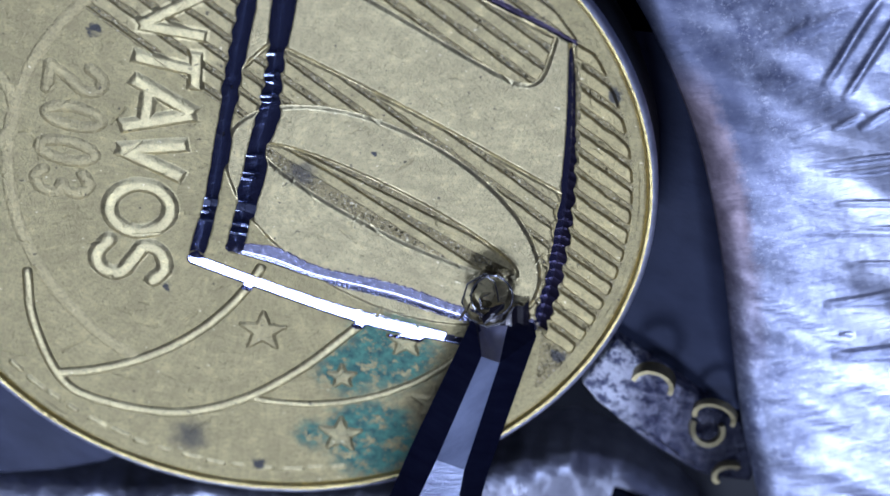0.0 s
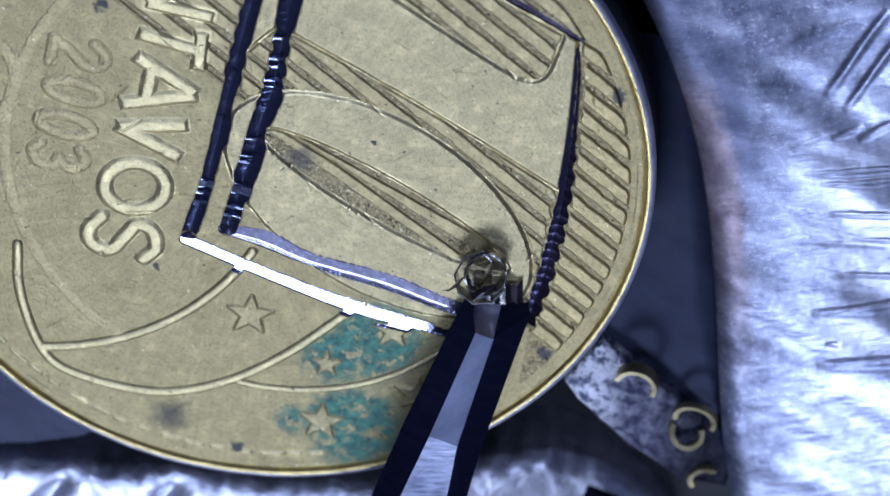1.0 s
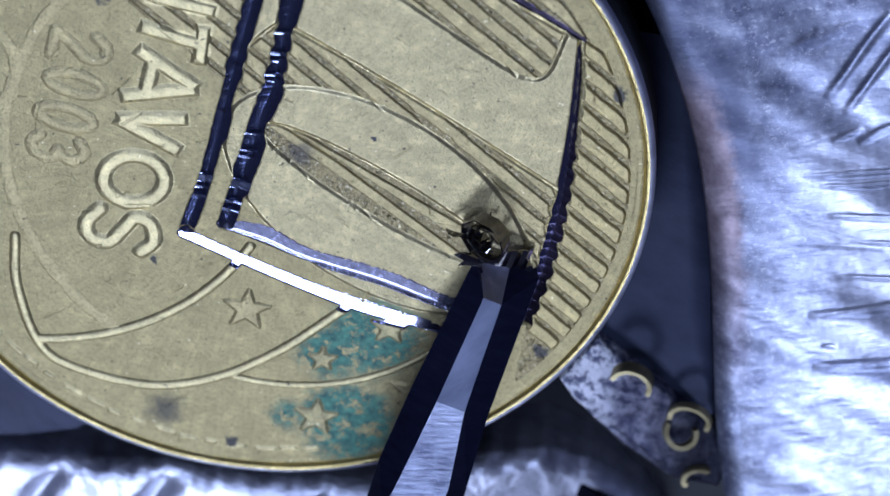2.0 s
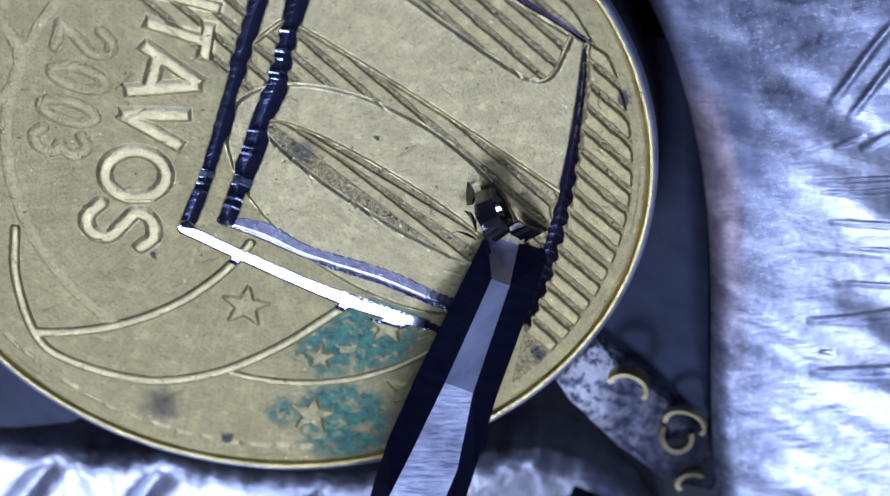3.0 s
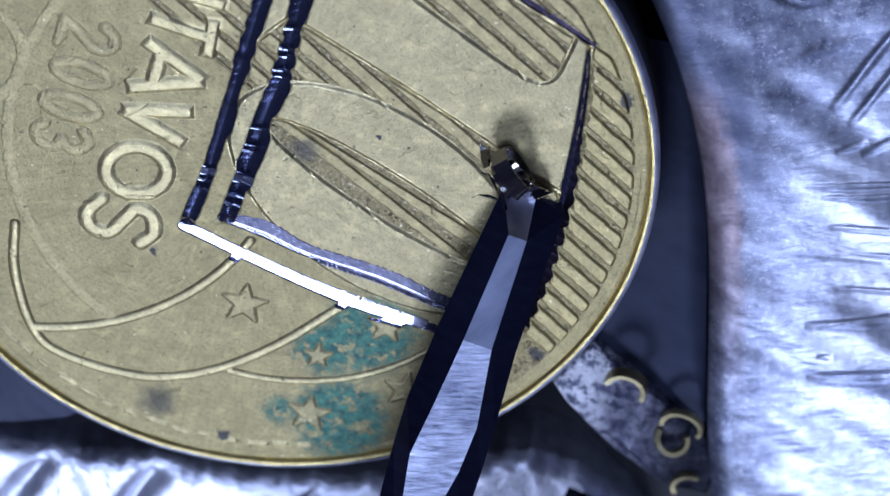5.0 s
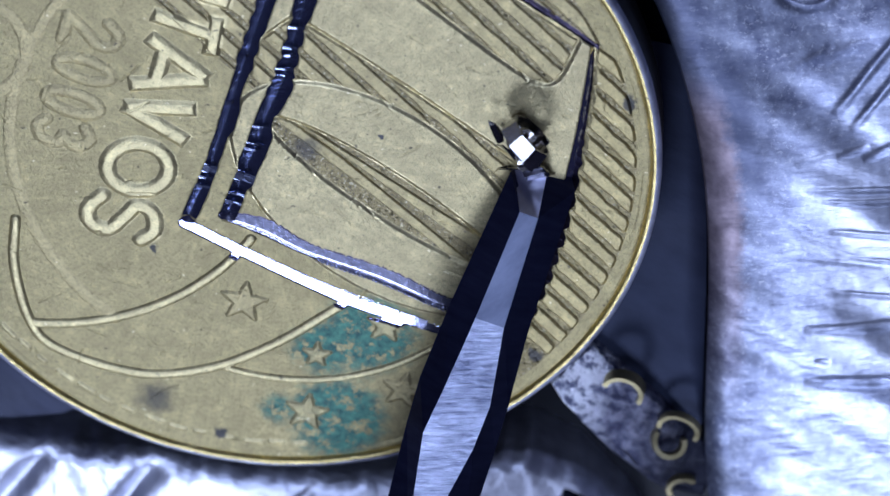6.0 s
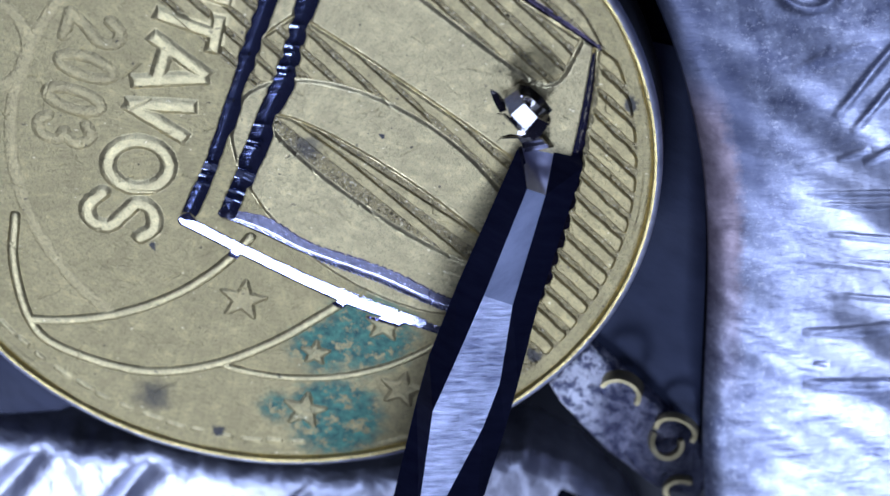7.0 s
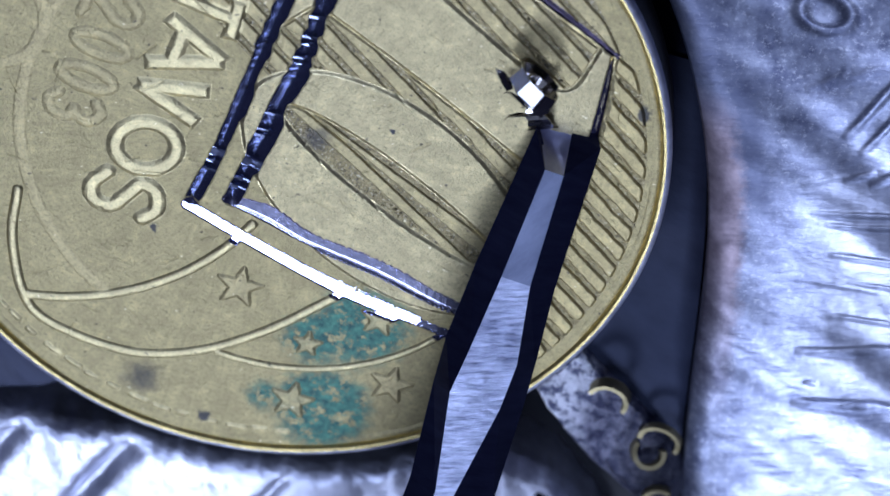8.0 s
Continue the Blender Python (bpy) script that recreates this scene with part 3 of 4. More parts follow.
def surface(x, y):
    """Height of the struck face, before any cut, at points x, y."""
    u, v = np.clip((x + HALF) / STEP, 0, len(axis) - 2), np.clip((y + HALF) / STEP, 0, len(axis) - 2)
    i, j = u.astype(int), v.astype(int)
    fu, fv = u - i, v - j
    return (before[i, j] * (1 - fu) * (1 - fv) + before[i + 1, j] * fu * (1 - fv) + before[i, j + 1] * (1 - fu) * fv + before[i + 1, j + 1] * fu * fv)


GLINTS = {   # where the tool stuttered and left the keel high: y, reach along the cut (mm), how much
    False: [(2.7, 0.04, 0.3), (1.2, 0.05, 0.3), (-0.92, 0.09, 0.80), (-1.22, 0.03, 0.72), (-1.50, 0.03, 0.80)],
    True: [(3.95, 0.04, 0.74), (3.30, 0.03, 0.74), (3.05, 0.03, 0.68), (2.62, 0.03, 0.74), (2.42, 0.02, 0.70), (0.72, 0.02, 0.76), (0.15, 0.02, 0.72), (-0.05, 0.03, 0.68),
           (-0.93, 0.11, 0.87), (-1.52, 0.03, 0.85), (-1.80, 0.03, 0.85)]}
WALL = 0.67                        # slope of the V cuts' walls
walls = []                         # the two clean facets of every V cut


def v_walls(q, half, chatter, lift=0.0):
    """Lip, keel, lip along a V cut: verts and faces."""
    e = np.gradient(q[:, :2], axis=0)
    e /= np.hypot(*e.T)[:, None]
    nrm = np.stack([-e[:, 1], e[:, 0]], -1)
    sheets = []
    for sign in (1, -1):
        s = np.zeros(len(q))
        open_still = np.ones(len(q), bool)
        for k in range(70):
            p = q[:, :2] + nrm * (sign * s)[:, None]
            z = (s - half) * WALL + 0.07 + chatter
            open_still &= z < surface(p[:, 0], p[:, 1]) - 0.002
            s[open_still] += 0.01
        s = np.convolve(np.pad(s, 3, mode="edge"), np.ones(7) / 7, mode="valid")
        p = q[:, :2] + nrm * (sign * s)[:, None]
        lip = np.c_[p, (s - half) * WALL + 0.07 + chatter]
        keel = np.c_[q[:, :2], -half * WALL * (1 - (lift if sign < 0 else lift ** 4)) + 0.07 + chatter]
        rows = np.stack([keel, lip], 1).reshape(-1, 3).tolist()
        faces = [(2 * k, 2 * k + 1, 2 * k + 3, 2 * k + 2)[::-sign] for k in range(len(q) - 1)]
        sheets.append((rows, faces))
    return sheets


for form, rows in CUTS:
    chattered = rows[0][0] > 7
    q = catmull(rows, 44)
    if form == "V":
        q[:, 2] *= 1.13
    d, side, along = line_field(q[:, :2], 0.7)
    reach = np.r_[0, np.cumsum(np.hypot(*np.diff(q[:, :2], axis=0).T))]
    half = np.interp(along, reach, q[:, 2]) / 2
    s = d * side
    if form == "V":
        if chattered:
            stutter = np.where(np.sin(reach * 2.3 + 1) > 0.3, 0.0008, 0.0002) * rng.normal(size=len(q)) + 0.0012 * np.sin(reach * 6.3 + 2 * np.sin(reach * 1.7))
            beat = reach / 0.285 + 0.12 * np.sin(reach * 1.9)
            lobes = -(np.abs(np.sin(np.pi * beat)) ** 0.7 - 0.62)
            jump = [stutter + 0.026 * lobes, stutter + 0.023 * np.clip((reach - 4.5) / 1.5, 0, 1) * lobes]
            walls.append([(CHATTER_SHADE, v_walls(q, q[:, 2] / 2, jump[0])[0]), (CUT, v_walls(q, q[:, 2] / 2, jump[1])[1])])
        else:
            jump = 0.003 * np.sin(reach * 6.3 + 2 * np.sin(reach * 1.7)) + 0.003 * np.sin(reach * 19 + 3 * np.sin(reach * 2.9))
            lift = np.zeros(len(q))
            for y, wide, much in GLINTS[rows[0][0] > -0.5]:
                lift = np.maximum(lift, much * np.clip(1.4 - 1.4 * ((q[:, 1] - y) / (1.6 * wide)) ** 4, 0, 1))
            lift = np.clip(lift + 0.025 * np.abs(np.sin(reach * 31 + 4 * np.sin(reach * 2.1))), 0, 0.95)
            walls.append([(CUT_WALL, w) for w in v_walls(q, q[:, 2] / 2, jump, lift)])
        cut = (np.abs(s) - half) * WALL + 0.07 - 0.022 + (np.where(s > 0, np.interp(along, reach, jump[0]), np.interp(along, reach, jump[1])) if chattered else np.interp(along, reach, jump)) - 0.05 * np.exp(-(s / 0.05) ** 2)
    elif form == "F":
        # broad bright floor, shaving the raised lines beside it
        floor = -0.018 + np.where(along > 7.05, 0.16, 0.045) * s + 0.18 * np.maximum(s, 0) ** 2 + 0.0012 * np.sin(along * 17 + 2 * np.sin(along * 2.3))
        raised = (-s < half + 0.13) & (s < 0) & (before > 0.03)
        cut = np.maximum.reduce([floor, (s - half) * 3.0, np.where(raised, -9, (-s - half) * 3.0)])
    elif form == "T":
        # half bright floor, half steep and chattered
        teeth = 0.02 * np.sin(along * 26 + 2 * np.sin(along * 3.3))
        cut = np.maximum.reduce([-0.03 + 0.28 * s + 0.22 * teeth, (s - half) * 2.5, (-s - half + teeth) * 1.6, -0.03 - (s - 0.02) * 1.6 - 9 * (s > 0)])
    else:
        wave = 0.004 * np.sin(along * 6.3 + 2 * np.sin(along * 1.7)) + 0.0006 * np.sin(along * 38 + 3 * np.sin(along * 3.1))
        teeth = np.sin(along * 23 + 2 * np.sin(along * 4.1))
        rough = np.clip((s / half + 0.3) / 0.4, 0, 1)
        bend = s + half * 0.42
        floor = -0.012 - np.where(bend > 0, 0.150, 0.14) * np.maximum(np.abs(bend) - 0.008, 0) + wave + 0.0022 * rough * teeth * np.abs(teeth)
        top = half * (1 + 0.045 * teeth)
        cut = np.maximum.reduce([floor, (s - top) * 2.5, (-s - half) * 2.5])
    cut[d > 0.65] = 9
    inside = cut < before - 0.002
    if form != "V":
        border = np.abs(s) - np.where(s > 0, top if form == "G" else half, half)
        close = (np.abs(border) < 0.6 * STEP) & (along > 0.05) & (along < reach[-1] - 0.05)
        if form == "F":
            close &= ~raised
        gx, gy = np.gradient(np.where(d < 5, d, 5.0), STEP)
        size = np.maximum(np.hypot(gx, gy), 0.3)
        SHIFT_X = np.where(close, -border * gx / size, SHIFT_X)
        SHIFT_Y = np.where(close, -border * gy / size, SHIFT_Y)
        inside &= ~close
    height = np.where(inside, np.minimum(height, cut), height)
    if form != "V":
        add_piece("cut", {"T": CHATTER_SHADE, "G": SCRAPED, "F": CUT}[form], inside)
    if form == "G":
        add_piece("cut_wall", CHATTER_SHADE, inside & (s > top - 0.05), "chattered wall of the cut, painted dark as shade")


def build_coin():
    coin = thing("coin", "worn brass ten centavos coin, half engraved, held flat in the vise", "coin", (*COIN_AT, 0))
    n = len(axis)
    keep = GR < 9.64
    cell = keep[:-1, :-1] & keep[1:, :-1] & keep[:-1, 1:] & keep[1:, 1:]
    lab = np.maximum.reduce([label[:-1, :-1], label[1:, :-1], label[:-1, 1:], label[1:, 1:]])
    idx = np.arange(n * n).reshape(n, n)
    pos = np.stack([GX + SHIFT_X, GY + SHIFT_Y, height], -1).reshape(-1, 3) * MM
    ii, jj = np.nonzero(cell)
    quad = np.stack([idx[ii, jj], idx[ii + 1, jj], idx[ii + 1, jj + 1], idx[ii, jj + 1]], -1)
    which = lab[ii, jj]
    made = {}
    for k, (name, mat, text) in parts_of_face.items():
        qs = quad[which == k]
        if len(qs) < 12:
            continue
        used, inv = np.unique(qs, return_inverse=True)
        me = bpy.data.meshes.new(name)
        me.vertices.add(len(used))
        me.vertices.foreach_set("co", pos[used].ravel())
        me.loops.add(len(qs) * 4)
        me.loops.foreach_set("vertex_index", inv.ravel().astype(np.int32))
        me.polygons.add(len(qs))
        me.polygons.foreach_set("loop_start", np.arange(0, len(qs) * 4, 4, dtype=np.int32))
        me.polygons.foreach_set("use_smooth", np.ones(len(qs), bool))
        me.update(calc_edges=True)
        under = made.get({"worn_edge": "numeral", "cut_wall": "cut"}.get(name), coin)
        made[name] = part(name, me, mat, under, text)
    for sheets in walls:
        for mat, (verts, faces) in sheets:
            part("cut_wall", mesh_from("cut_wall", verts, faces, False), mat, coin)
    # rim, edge and underside: a turned profile with a slightly uneven lip
    profile = [(9.60, -0.012), (9.65, 0.010), (9.74, 0.014), (9.81, 0.012), (9.84, -0.012), (9.865, 0.025), (9.89, 0.078), (9.925, 0.097), (9.985, 0.099),
               (10.04, 0.086), (10.09, 0.058), (10.12, 0.0), (10.13, -0.22), (10.12, -0.9), (10.11, -1.75), (10.04, -1.88), (9.9, -1.93), (0.02, -1.93)]
    turns = 360
    verts, faces = [], []
    for r, z in profile:
        for k in range(turns):
            a = 2 * math.pi * k / turns
            wob = 0.012 * math.sin(5 * a + 1) + 0.008 * math.sin(17 * a) + 0.006 * math.sin(41 * a + 2)
            verts.append((r * math.cos(a), r * math.sin(a), z + (wob if z > 0 else 0)))
    for p in range(len(profile) - 1):
        for k in range(turns):
            j = (k + 1) % turns
            faces.append((p * turns + k, (p + 1) * turns + k, (p + 1) * turns + j, p * turns + j))
    cut_at = 12 * turns
    mid = 8 * turns
    flat = 4 * turns
    part("margin", mesh_from("margin", verts[:5 * turns], faces[:flat]), BRASS_FIELD, coin, "flat dull margin inside the rim")
    rim = part("rim", mesh_from("rim", verts[flat:9 * turns], [tuple(v - flat for v in f) for f in faces[flat:mid]]), BRASS_RIM, coin, "raised worn rim")
    part("rim_shoulder", mesh_from("rim_shoulder", verts[8 * turns:13 * turns], [tuple(v - mid for v in f) for f in faces[mid:cut_at]]), WORN_STEEL, rim, "outer shoulder of the rim, worn bare steel painted pale for its sheen")
    part("edge", mesh_from("edge", verts[12 * turns:], [tuple(v - cut_at for v in f) for f in faces[cut_at:]]), EDGE_SHADE, coin, "coin edge painted near black, as in shade")
    return coin


# ---- the vise that holds the coin ----
def jaw_edge(y):
    """The worn inner edge of the far jaw, in the coin's mm: a slow bow that closes in on the coin."""
    return JAW_BOW[0] + y * (JAW_BOW[1] + y * (JAW_BOW[2] + y * JAW_BOW[3]))


GOUGES = [  # from, to (mm), width, depth
    (14.05, 3.90, 15.3, 6.9, 0.09, 0.12), (14.6, 3.55, 15.8, 6.4, 0.08, 0.10), (15.1, 2.80, 16.4, 3.8, 0.08, 0.08), (14.4, 2.78, 15.2, 3.2, 0.06, 0.06),
    (13.9, 1.60, 17.4, 2.4, 0.06, 0.08), (14.35, 1.36, 17.2, 2.0, 0.05, 0.07), (14.75, 0.48, 18.5, 1.2, 0.06, 0.08), (15.5, -0.2, 18.0, 0.25, 0.04, 0.05),
    (15.3, -1.36, 18.0, -0.9, 0.05, 0.05), (14.85, -2.66, 18.4, -1.6, 0.10, 0.10), (15.3, -4.33, 18.4, -3.5, 0.11, 0.12), (15.4, -3.55, 15.8, -3.5, 0.05, 0.05),
    (14.2, -0.5, 16.6, -0.2, 0.04, 0.03), (13.0, 5.2, 14.6, 6.3, 0.10, 0.06), (12.6, 5.0, 13.6, 5.8, 0.08, 0.05), (13.4, 2.3, 14.5, 3.0, 0.05, 0.03)]


def jaw_top():
    """The worn top of the far jaw: rounded edge, hand-filed hollows, gouges."""
    us = np.r_[np.linspace(0, 1.2, 18), np.linspace(1.25, 7.0, 140), np.linspace(7.3, 18, 30)]
    vs = np.linspace(10, -16, 540)
    U, Y = np.meshgrid(us, vs, indexing="ij")
    X = jaw_edge(Y) + U
    Z = -0.95 - 0.065 * np.logaddexp(0, 1.2 * (Y + 1.0)) / 1.2 - 0.07 * np.logaddexp(0, 2 * (Y - 4.0)) / 2 - 0.06 * np.logaddexp(0, -2 * (Y + 4.0)) / 2 - (0.30 - 0.05 * np.clip((Y - 1) / 3, 0, 1)) * np.clip(1 - U / (0.75 + 0.3 * np.clip((Y + 2) / 3, 0, 1)), 0, 1) ** 2.2
    for k in range(6):
        fx, fy, ph = (0.8, 0.6, 0.3), (1.3, 1.9, 1.0), 1.7 * k
        Z += 0.034 / (1 + 0.4 * k) * np.sin(fx[k % 3] * X * (1 + 0.5 * k) + fy[k % 3] * Y * (1 + 0.3 * k) + ph + np.sin(0.9 * Y + k))
    for x0, y0, x1, y1, wide, deep in GOUGES:
        ex, ey = x1 - x0, y1 - y0
        q = np.clip(((X - x0) * ex + (Y - y0) * ey) / (ex * ex + ey * ey), 0, 1)
        Z -= 0.9 * deep * np.sin(np.pi * np.clip(q, 0.001, 0.999)) ** 0.7 * np.exp(-(np.hypot(X - x0 - q * ex, Y - y0 - q * ey) / (1.35 * wide)) ** 2)
    # the flat beyond the last gouge leans back a little
    Z += 0.055 * np.logaddexp(0, 2.5 * (X - 14.6)) / 2.5 / (1 + np.exp(6 * (Y + 4.25)))
    Z -= 0.12 * np.exp(-((np.hypot((X - 12.45) / 1.35, Y - 7.2) - 0.5) / 0.16) ** 2)
    n, m = U.shape
    idx = np.arange(n * m).reshape(n, m)
    verts = np.stack([X, Y, Z], -1).reshape(-1, 3).tolist()
    faces = np.stack([idx[:-1, :-1], idx[:-1, 1:], idx[1:, 1:], idx[1:, :-1]], -1).reshape(-1, 4)[:, ::-1].tolist()
    low = len(verts)
    verts += [(x, y, -5.0) for x, y in zip(X[0], Y[0])]
    faces += [(int(idx[0, j]), int(idx[0, j + 1]), low + j + 1, low + j) for j in range(m - 1)]
    return mesh_from("jaw", verts, faces)


def near_jaw_top(curve):
    """The coarse top of the near jaw: worn front edge, two filed hollows, a granular face."""
    line = catmull(curve, 8)
    xs = np.linspace(-16, 13.3, 480)
    us = np.r_[np.linspace(0, 1.0, 18), np.linspace(1.1, 5.0, 30)]
    U, X = np.meshgrid(us, xs, indexing="ij")
    edge = np.interp(xs, line[:, 0], line[:, 1])
    edge += 0.05 * np.sin(xs * 3.1 + np.sin(xs * 1.3)) + 0.03 * np.sin(xs * 8.7)
    Y = edge[None, :] - U
    Z = -1.55 - 0.50 * np.clip(1 - U / 0.6, 0, 1) ** 2.2 - 0.13 * np.maximum(X - 4.0, 0) ** 1.3
    for x0, wide, deep in ((-4.05, 0.36, 0.27), (-0.95, 0.36, 0.30), (3.4, 0.2, 0.12), (-8.0, 0.3, 0.2)):
        Z -= deep * np.exp(-((X - x0 + 0.45 * U) / wide) ** 2) * np.clip((U - 0.15) / 0.5, 0, 1)
    for k in range(7):
        Z += 0.011 / (1 + 0.5 * k) * np.sin((1.7 + 1.3 * k) * X + (0.9 + 0.8 * k) * Y + 1.3 * k + np.sin(1.1 * X + k))
    n, m = U.shape
    idx = np.arange(n * m).reshape(n, m)
    verts = np.stack([X, Y, Z], -1).reshape(-1, 3).tolist()
    faces = np.stack([idx[:-1, :-1], idx[1:, :-1], idx[1:, 1:], idx[:-1, 1:]], -1).reshape(-1, 4).tolist()
    low = len(verts)
    verts += [(x, y, -5.0) for x, y in zip(X[0], Y[0])]
    faces += [(int(idx[0, j]), int(idx[0, j + 1]), low + j + 1, low + j) for j in range(m - 1)]
    return mesh_from("jaw", verts, faces)


def ledge_top():
    """The ledge beside the coin, which drops away towards its far end."""
    ys = np.linspace(3.2, -7.2, 40)
    inner = np.interp(ys, (-7.2, -6.35, -5.6, -5.0, -4.0), (12.4, 11.4, 10.2, 9.2, 8.0))
    outer = jaw_edge(ys) - 0.08
    zs = -2.10 - 0.30 * np.maximum(0.0, ys + 0.8) ** 1.4
    verts = []
    for u in np.linspace(0, 1, 8):
        verts += [(a + (b - a) * u, y, z) for a, b, y, z in zip(inner, outer, ys, zs)]
    verts += [(b, y, -4.31) for b, y in zip(outer, ys)]
    n = len(ys)
    faces = [(k * n + j, (k + 1) * n + j, (k + 1) * n + j + 1, k * n + j + 1)[::-1] for k in range(8) for j in range(n - 1)]
    return mesh_from("ledge", verts, faces)


def slab(rows_top, z_top, z_low, chamfer):
    """A block over the outline rows_top (mm), with a worn bevel round its top."""
    bm = bmesh.new()
    vs = [bm.verts.new((x, y, z_low)) for x, y in rows_top]
    f = bm.faces.new(vs)
    top = bmesh.ops.extrude_face_region(bm, geom=[f])
    for v in top["geom"]:
        if isinstance(v, bmesh.types.BMVert):
            v.co.z = z_top
    edges = [e for e in bm.edges if all(abs(v.co.z - z_top) < 1e-6 for v in e.verts)]
    bmesh.ops.bevel(bm, geom=edges, offset=chamfer, segments=4, affect="EDGES", profile=0.6)
    return bm


def build_vise():
    vise = thing("engraving_vise", "scratched steel engraving vise with dark base plate", "vise", (*COIN_AT, 0))
    # base plate under the coin
    plate = slab([(-16, -16), (-16, 14), (2.5, 14)] + [(jaw_edge(y) - 0.12, y) for y in (8.0, 5.5, 3.0, 0.0, -3.0, -6.0, -8.0)] + [(9.4, -5.4), (7.2, -8.2), (2, -9.2), (-6, -9.4)], -4.3, -5.0, 0.1)
    base = part("base_plate", bm_mesh("base_plate", plate), GAP_SHADE, vise, "steel plate painted near black, as the shaded gap")
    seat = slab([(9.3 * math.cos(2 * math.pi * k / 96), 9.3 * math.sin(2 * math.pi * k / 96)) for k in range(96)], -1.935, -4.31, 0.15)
    part("coin_seat", bm_mesh("coin_seat", seat, True), GAP_SHADE, base, "round seat under the coin, painted as in shade")
    # added block: the lit patch of the base plate as a raised, paler part
    block = slab([(-16, -12.2), (-6.75, -12.2), (-5.2, -11.85), (-3.85, -11.35), (-3.3, -10.9), (-3.2, -8.5), (-8, -5), (-16, -5)], -2.2, -4.32, 0.12)
    part("lit_plate_block", bm_mesh("lit_plate_block", block), LIT_PLATE_STEEL, vise, "raised blue-grey block added as the lit part of the plate")
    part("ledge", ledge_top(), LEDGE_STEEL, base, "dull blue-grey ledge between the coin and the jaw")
    # far jaw
    outline = [(jaw_edge(y) + 0.45, y) for y in np.linspace(10, -16, 40)] + [(30, -16), (30, 10)]
    jaw = part("jaw", jaw_top(), JAW_STEEL, vise, "bright scratched steel jaw")
    part("jaw_block", bm_mesh("jaw_block", slab(outline, -2.6, -5.0, 0.1), True), GAP_SHADE, jaw, "side of the jaw painted as in shade")
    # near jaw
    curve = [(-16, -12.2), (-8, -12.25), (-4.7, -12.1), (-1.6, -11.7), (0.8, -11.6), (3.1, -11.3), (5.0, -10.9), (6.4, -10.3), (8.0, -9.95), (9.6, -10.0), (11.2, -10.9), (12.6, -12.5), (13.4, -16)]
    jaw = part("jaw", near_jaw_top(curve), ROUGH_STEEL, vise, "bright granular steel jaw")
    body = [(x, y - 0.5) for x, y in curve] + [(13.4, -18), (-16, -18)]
    part("jaw_block", bm_mesh("jaw_block", slab(body, -2.9, -5.0, 0.1), True), GAP_SHADE, jaw, "side of the jaw painted as in shade")
    # the pin beside the coin
    bm = slab([(9.58, -5.05), (9.0, -5.9), (8.78, -6.55), (9.25, -7.0), (9.93, -7.62), (10.85, -8.25), (12.4, -9.35), (13.7, -9.6), (13.9, -8.6), (12.9, -7.2), (11.5, -6.3), (10.4, -5.6)], -1.5, -4.32, 0.22)
    bmesh.ops.subdivide_edges(bm, edges=[e for e in bm.edges if e.verts[0].co.z > -1.6 and e.verts[1].co.z > -1.6], cuts=5, use_grid_fill=True)
    for v in bm.verts:
        if v.co.z > -2.4:
            v.co.z -= 0.20 * max(0.0, v.co.x - 11.2) ** 1.2
            v.co.z += 0.05 * math.sin(5.1 * v.co.x + 2.2 * v.co.y) * math.sin(4.3 * v.co.y - 1.7 * v.co.x)
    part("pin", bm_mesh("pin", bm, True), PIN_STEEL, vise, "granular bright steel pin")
    return vise


def ribbon(turn_from, turn_to, r_from, r_to, wide, thick, drift, steps=60, ragged=0.0, seed=1, shift=((0, 0), (0, 0)), base=0.0, flare=0.0):
    """A strip rolled up round the z axis: outer and inner face and both edges, each with its own border, in mm. flare: how far its upper edge leans out."""
    rnd = random.Random(seed)
    rows = []
    (ox, oy), (px, py) = shift
    for k in range(steps + 1):
        u = k / steps
        a = radians(turn_from + (turn_to - turn_from) * u)
        r = r_from + (r_to - r_from) * u + ragged * math.sin(7 * u + seed) * 0.35
        low, top = (wide * (1 + ragged * (rnd.random() - 0.5)) / 2 for _ in range(2))
        z = base + drift * u
        cx, cy = ox + (px - ox) * u, oy + (py - oy) * u
        rows.append([(rr * math.cos(a) + cx, rr * math.sin(a) + cy, zz) for rr, zz in ((r - flare, z - low), (r + flare, z + top), (r + flare - thick, z + top), (r - flare - thick, z - low))])
    verts, faces = [], []
    for j in range(4):
        for row in rows:
            verts += [row[j], row[(j + 1) % 4]]
        o = 2 * j * (steps + 1)
        faces += [(o + 2 * k, o + 2 * k + 1, o + 2 * k + 3, o + 2 * k + 2) for k in range(steps)]
    o = len(verts)
    verts += rows[0] + rows[-1]
    return verts, faces + [(o + 3, o + 2, o + 1, o), (o + 4, o + 5, o + 6, o + 7)]


def build_curl(at, r, wide, tilt, turn, sweep, group):
    curl = thing("metal_curl", "thin brass cutting curled up on the steel pin", "metal shaving", (0, 0, 0), group)
    me = mesh_from("curl_strip", *ribbon(0, sweep, r, r * 0.86, wide, 0.13, 0.12, 44, 0.05, 3))
    part("curl_strip", me, BRASS_CURL, curl)
    m = Matrix.Translation(Vector((at[0] + COIN_AT[0], at[1] + COIN_AT[1], at[2])) * MM) @ pose(0, 0, 0, tilt, 0, turn)
    return curl, m


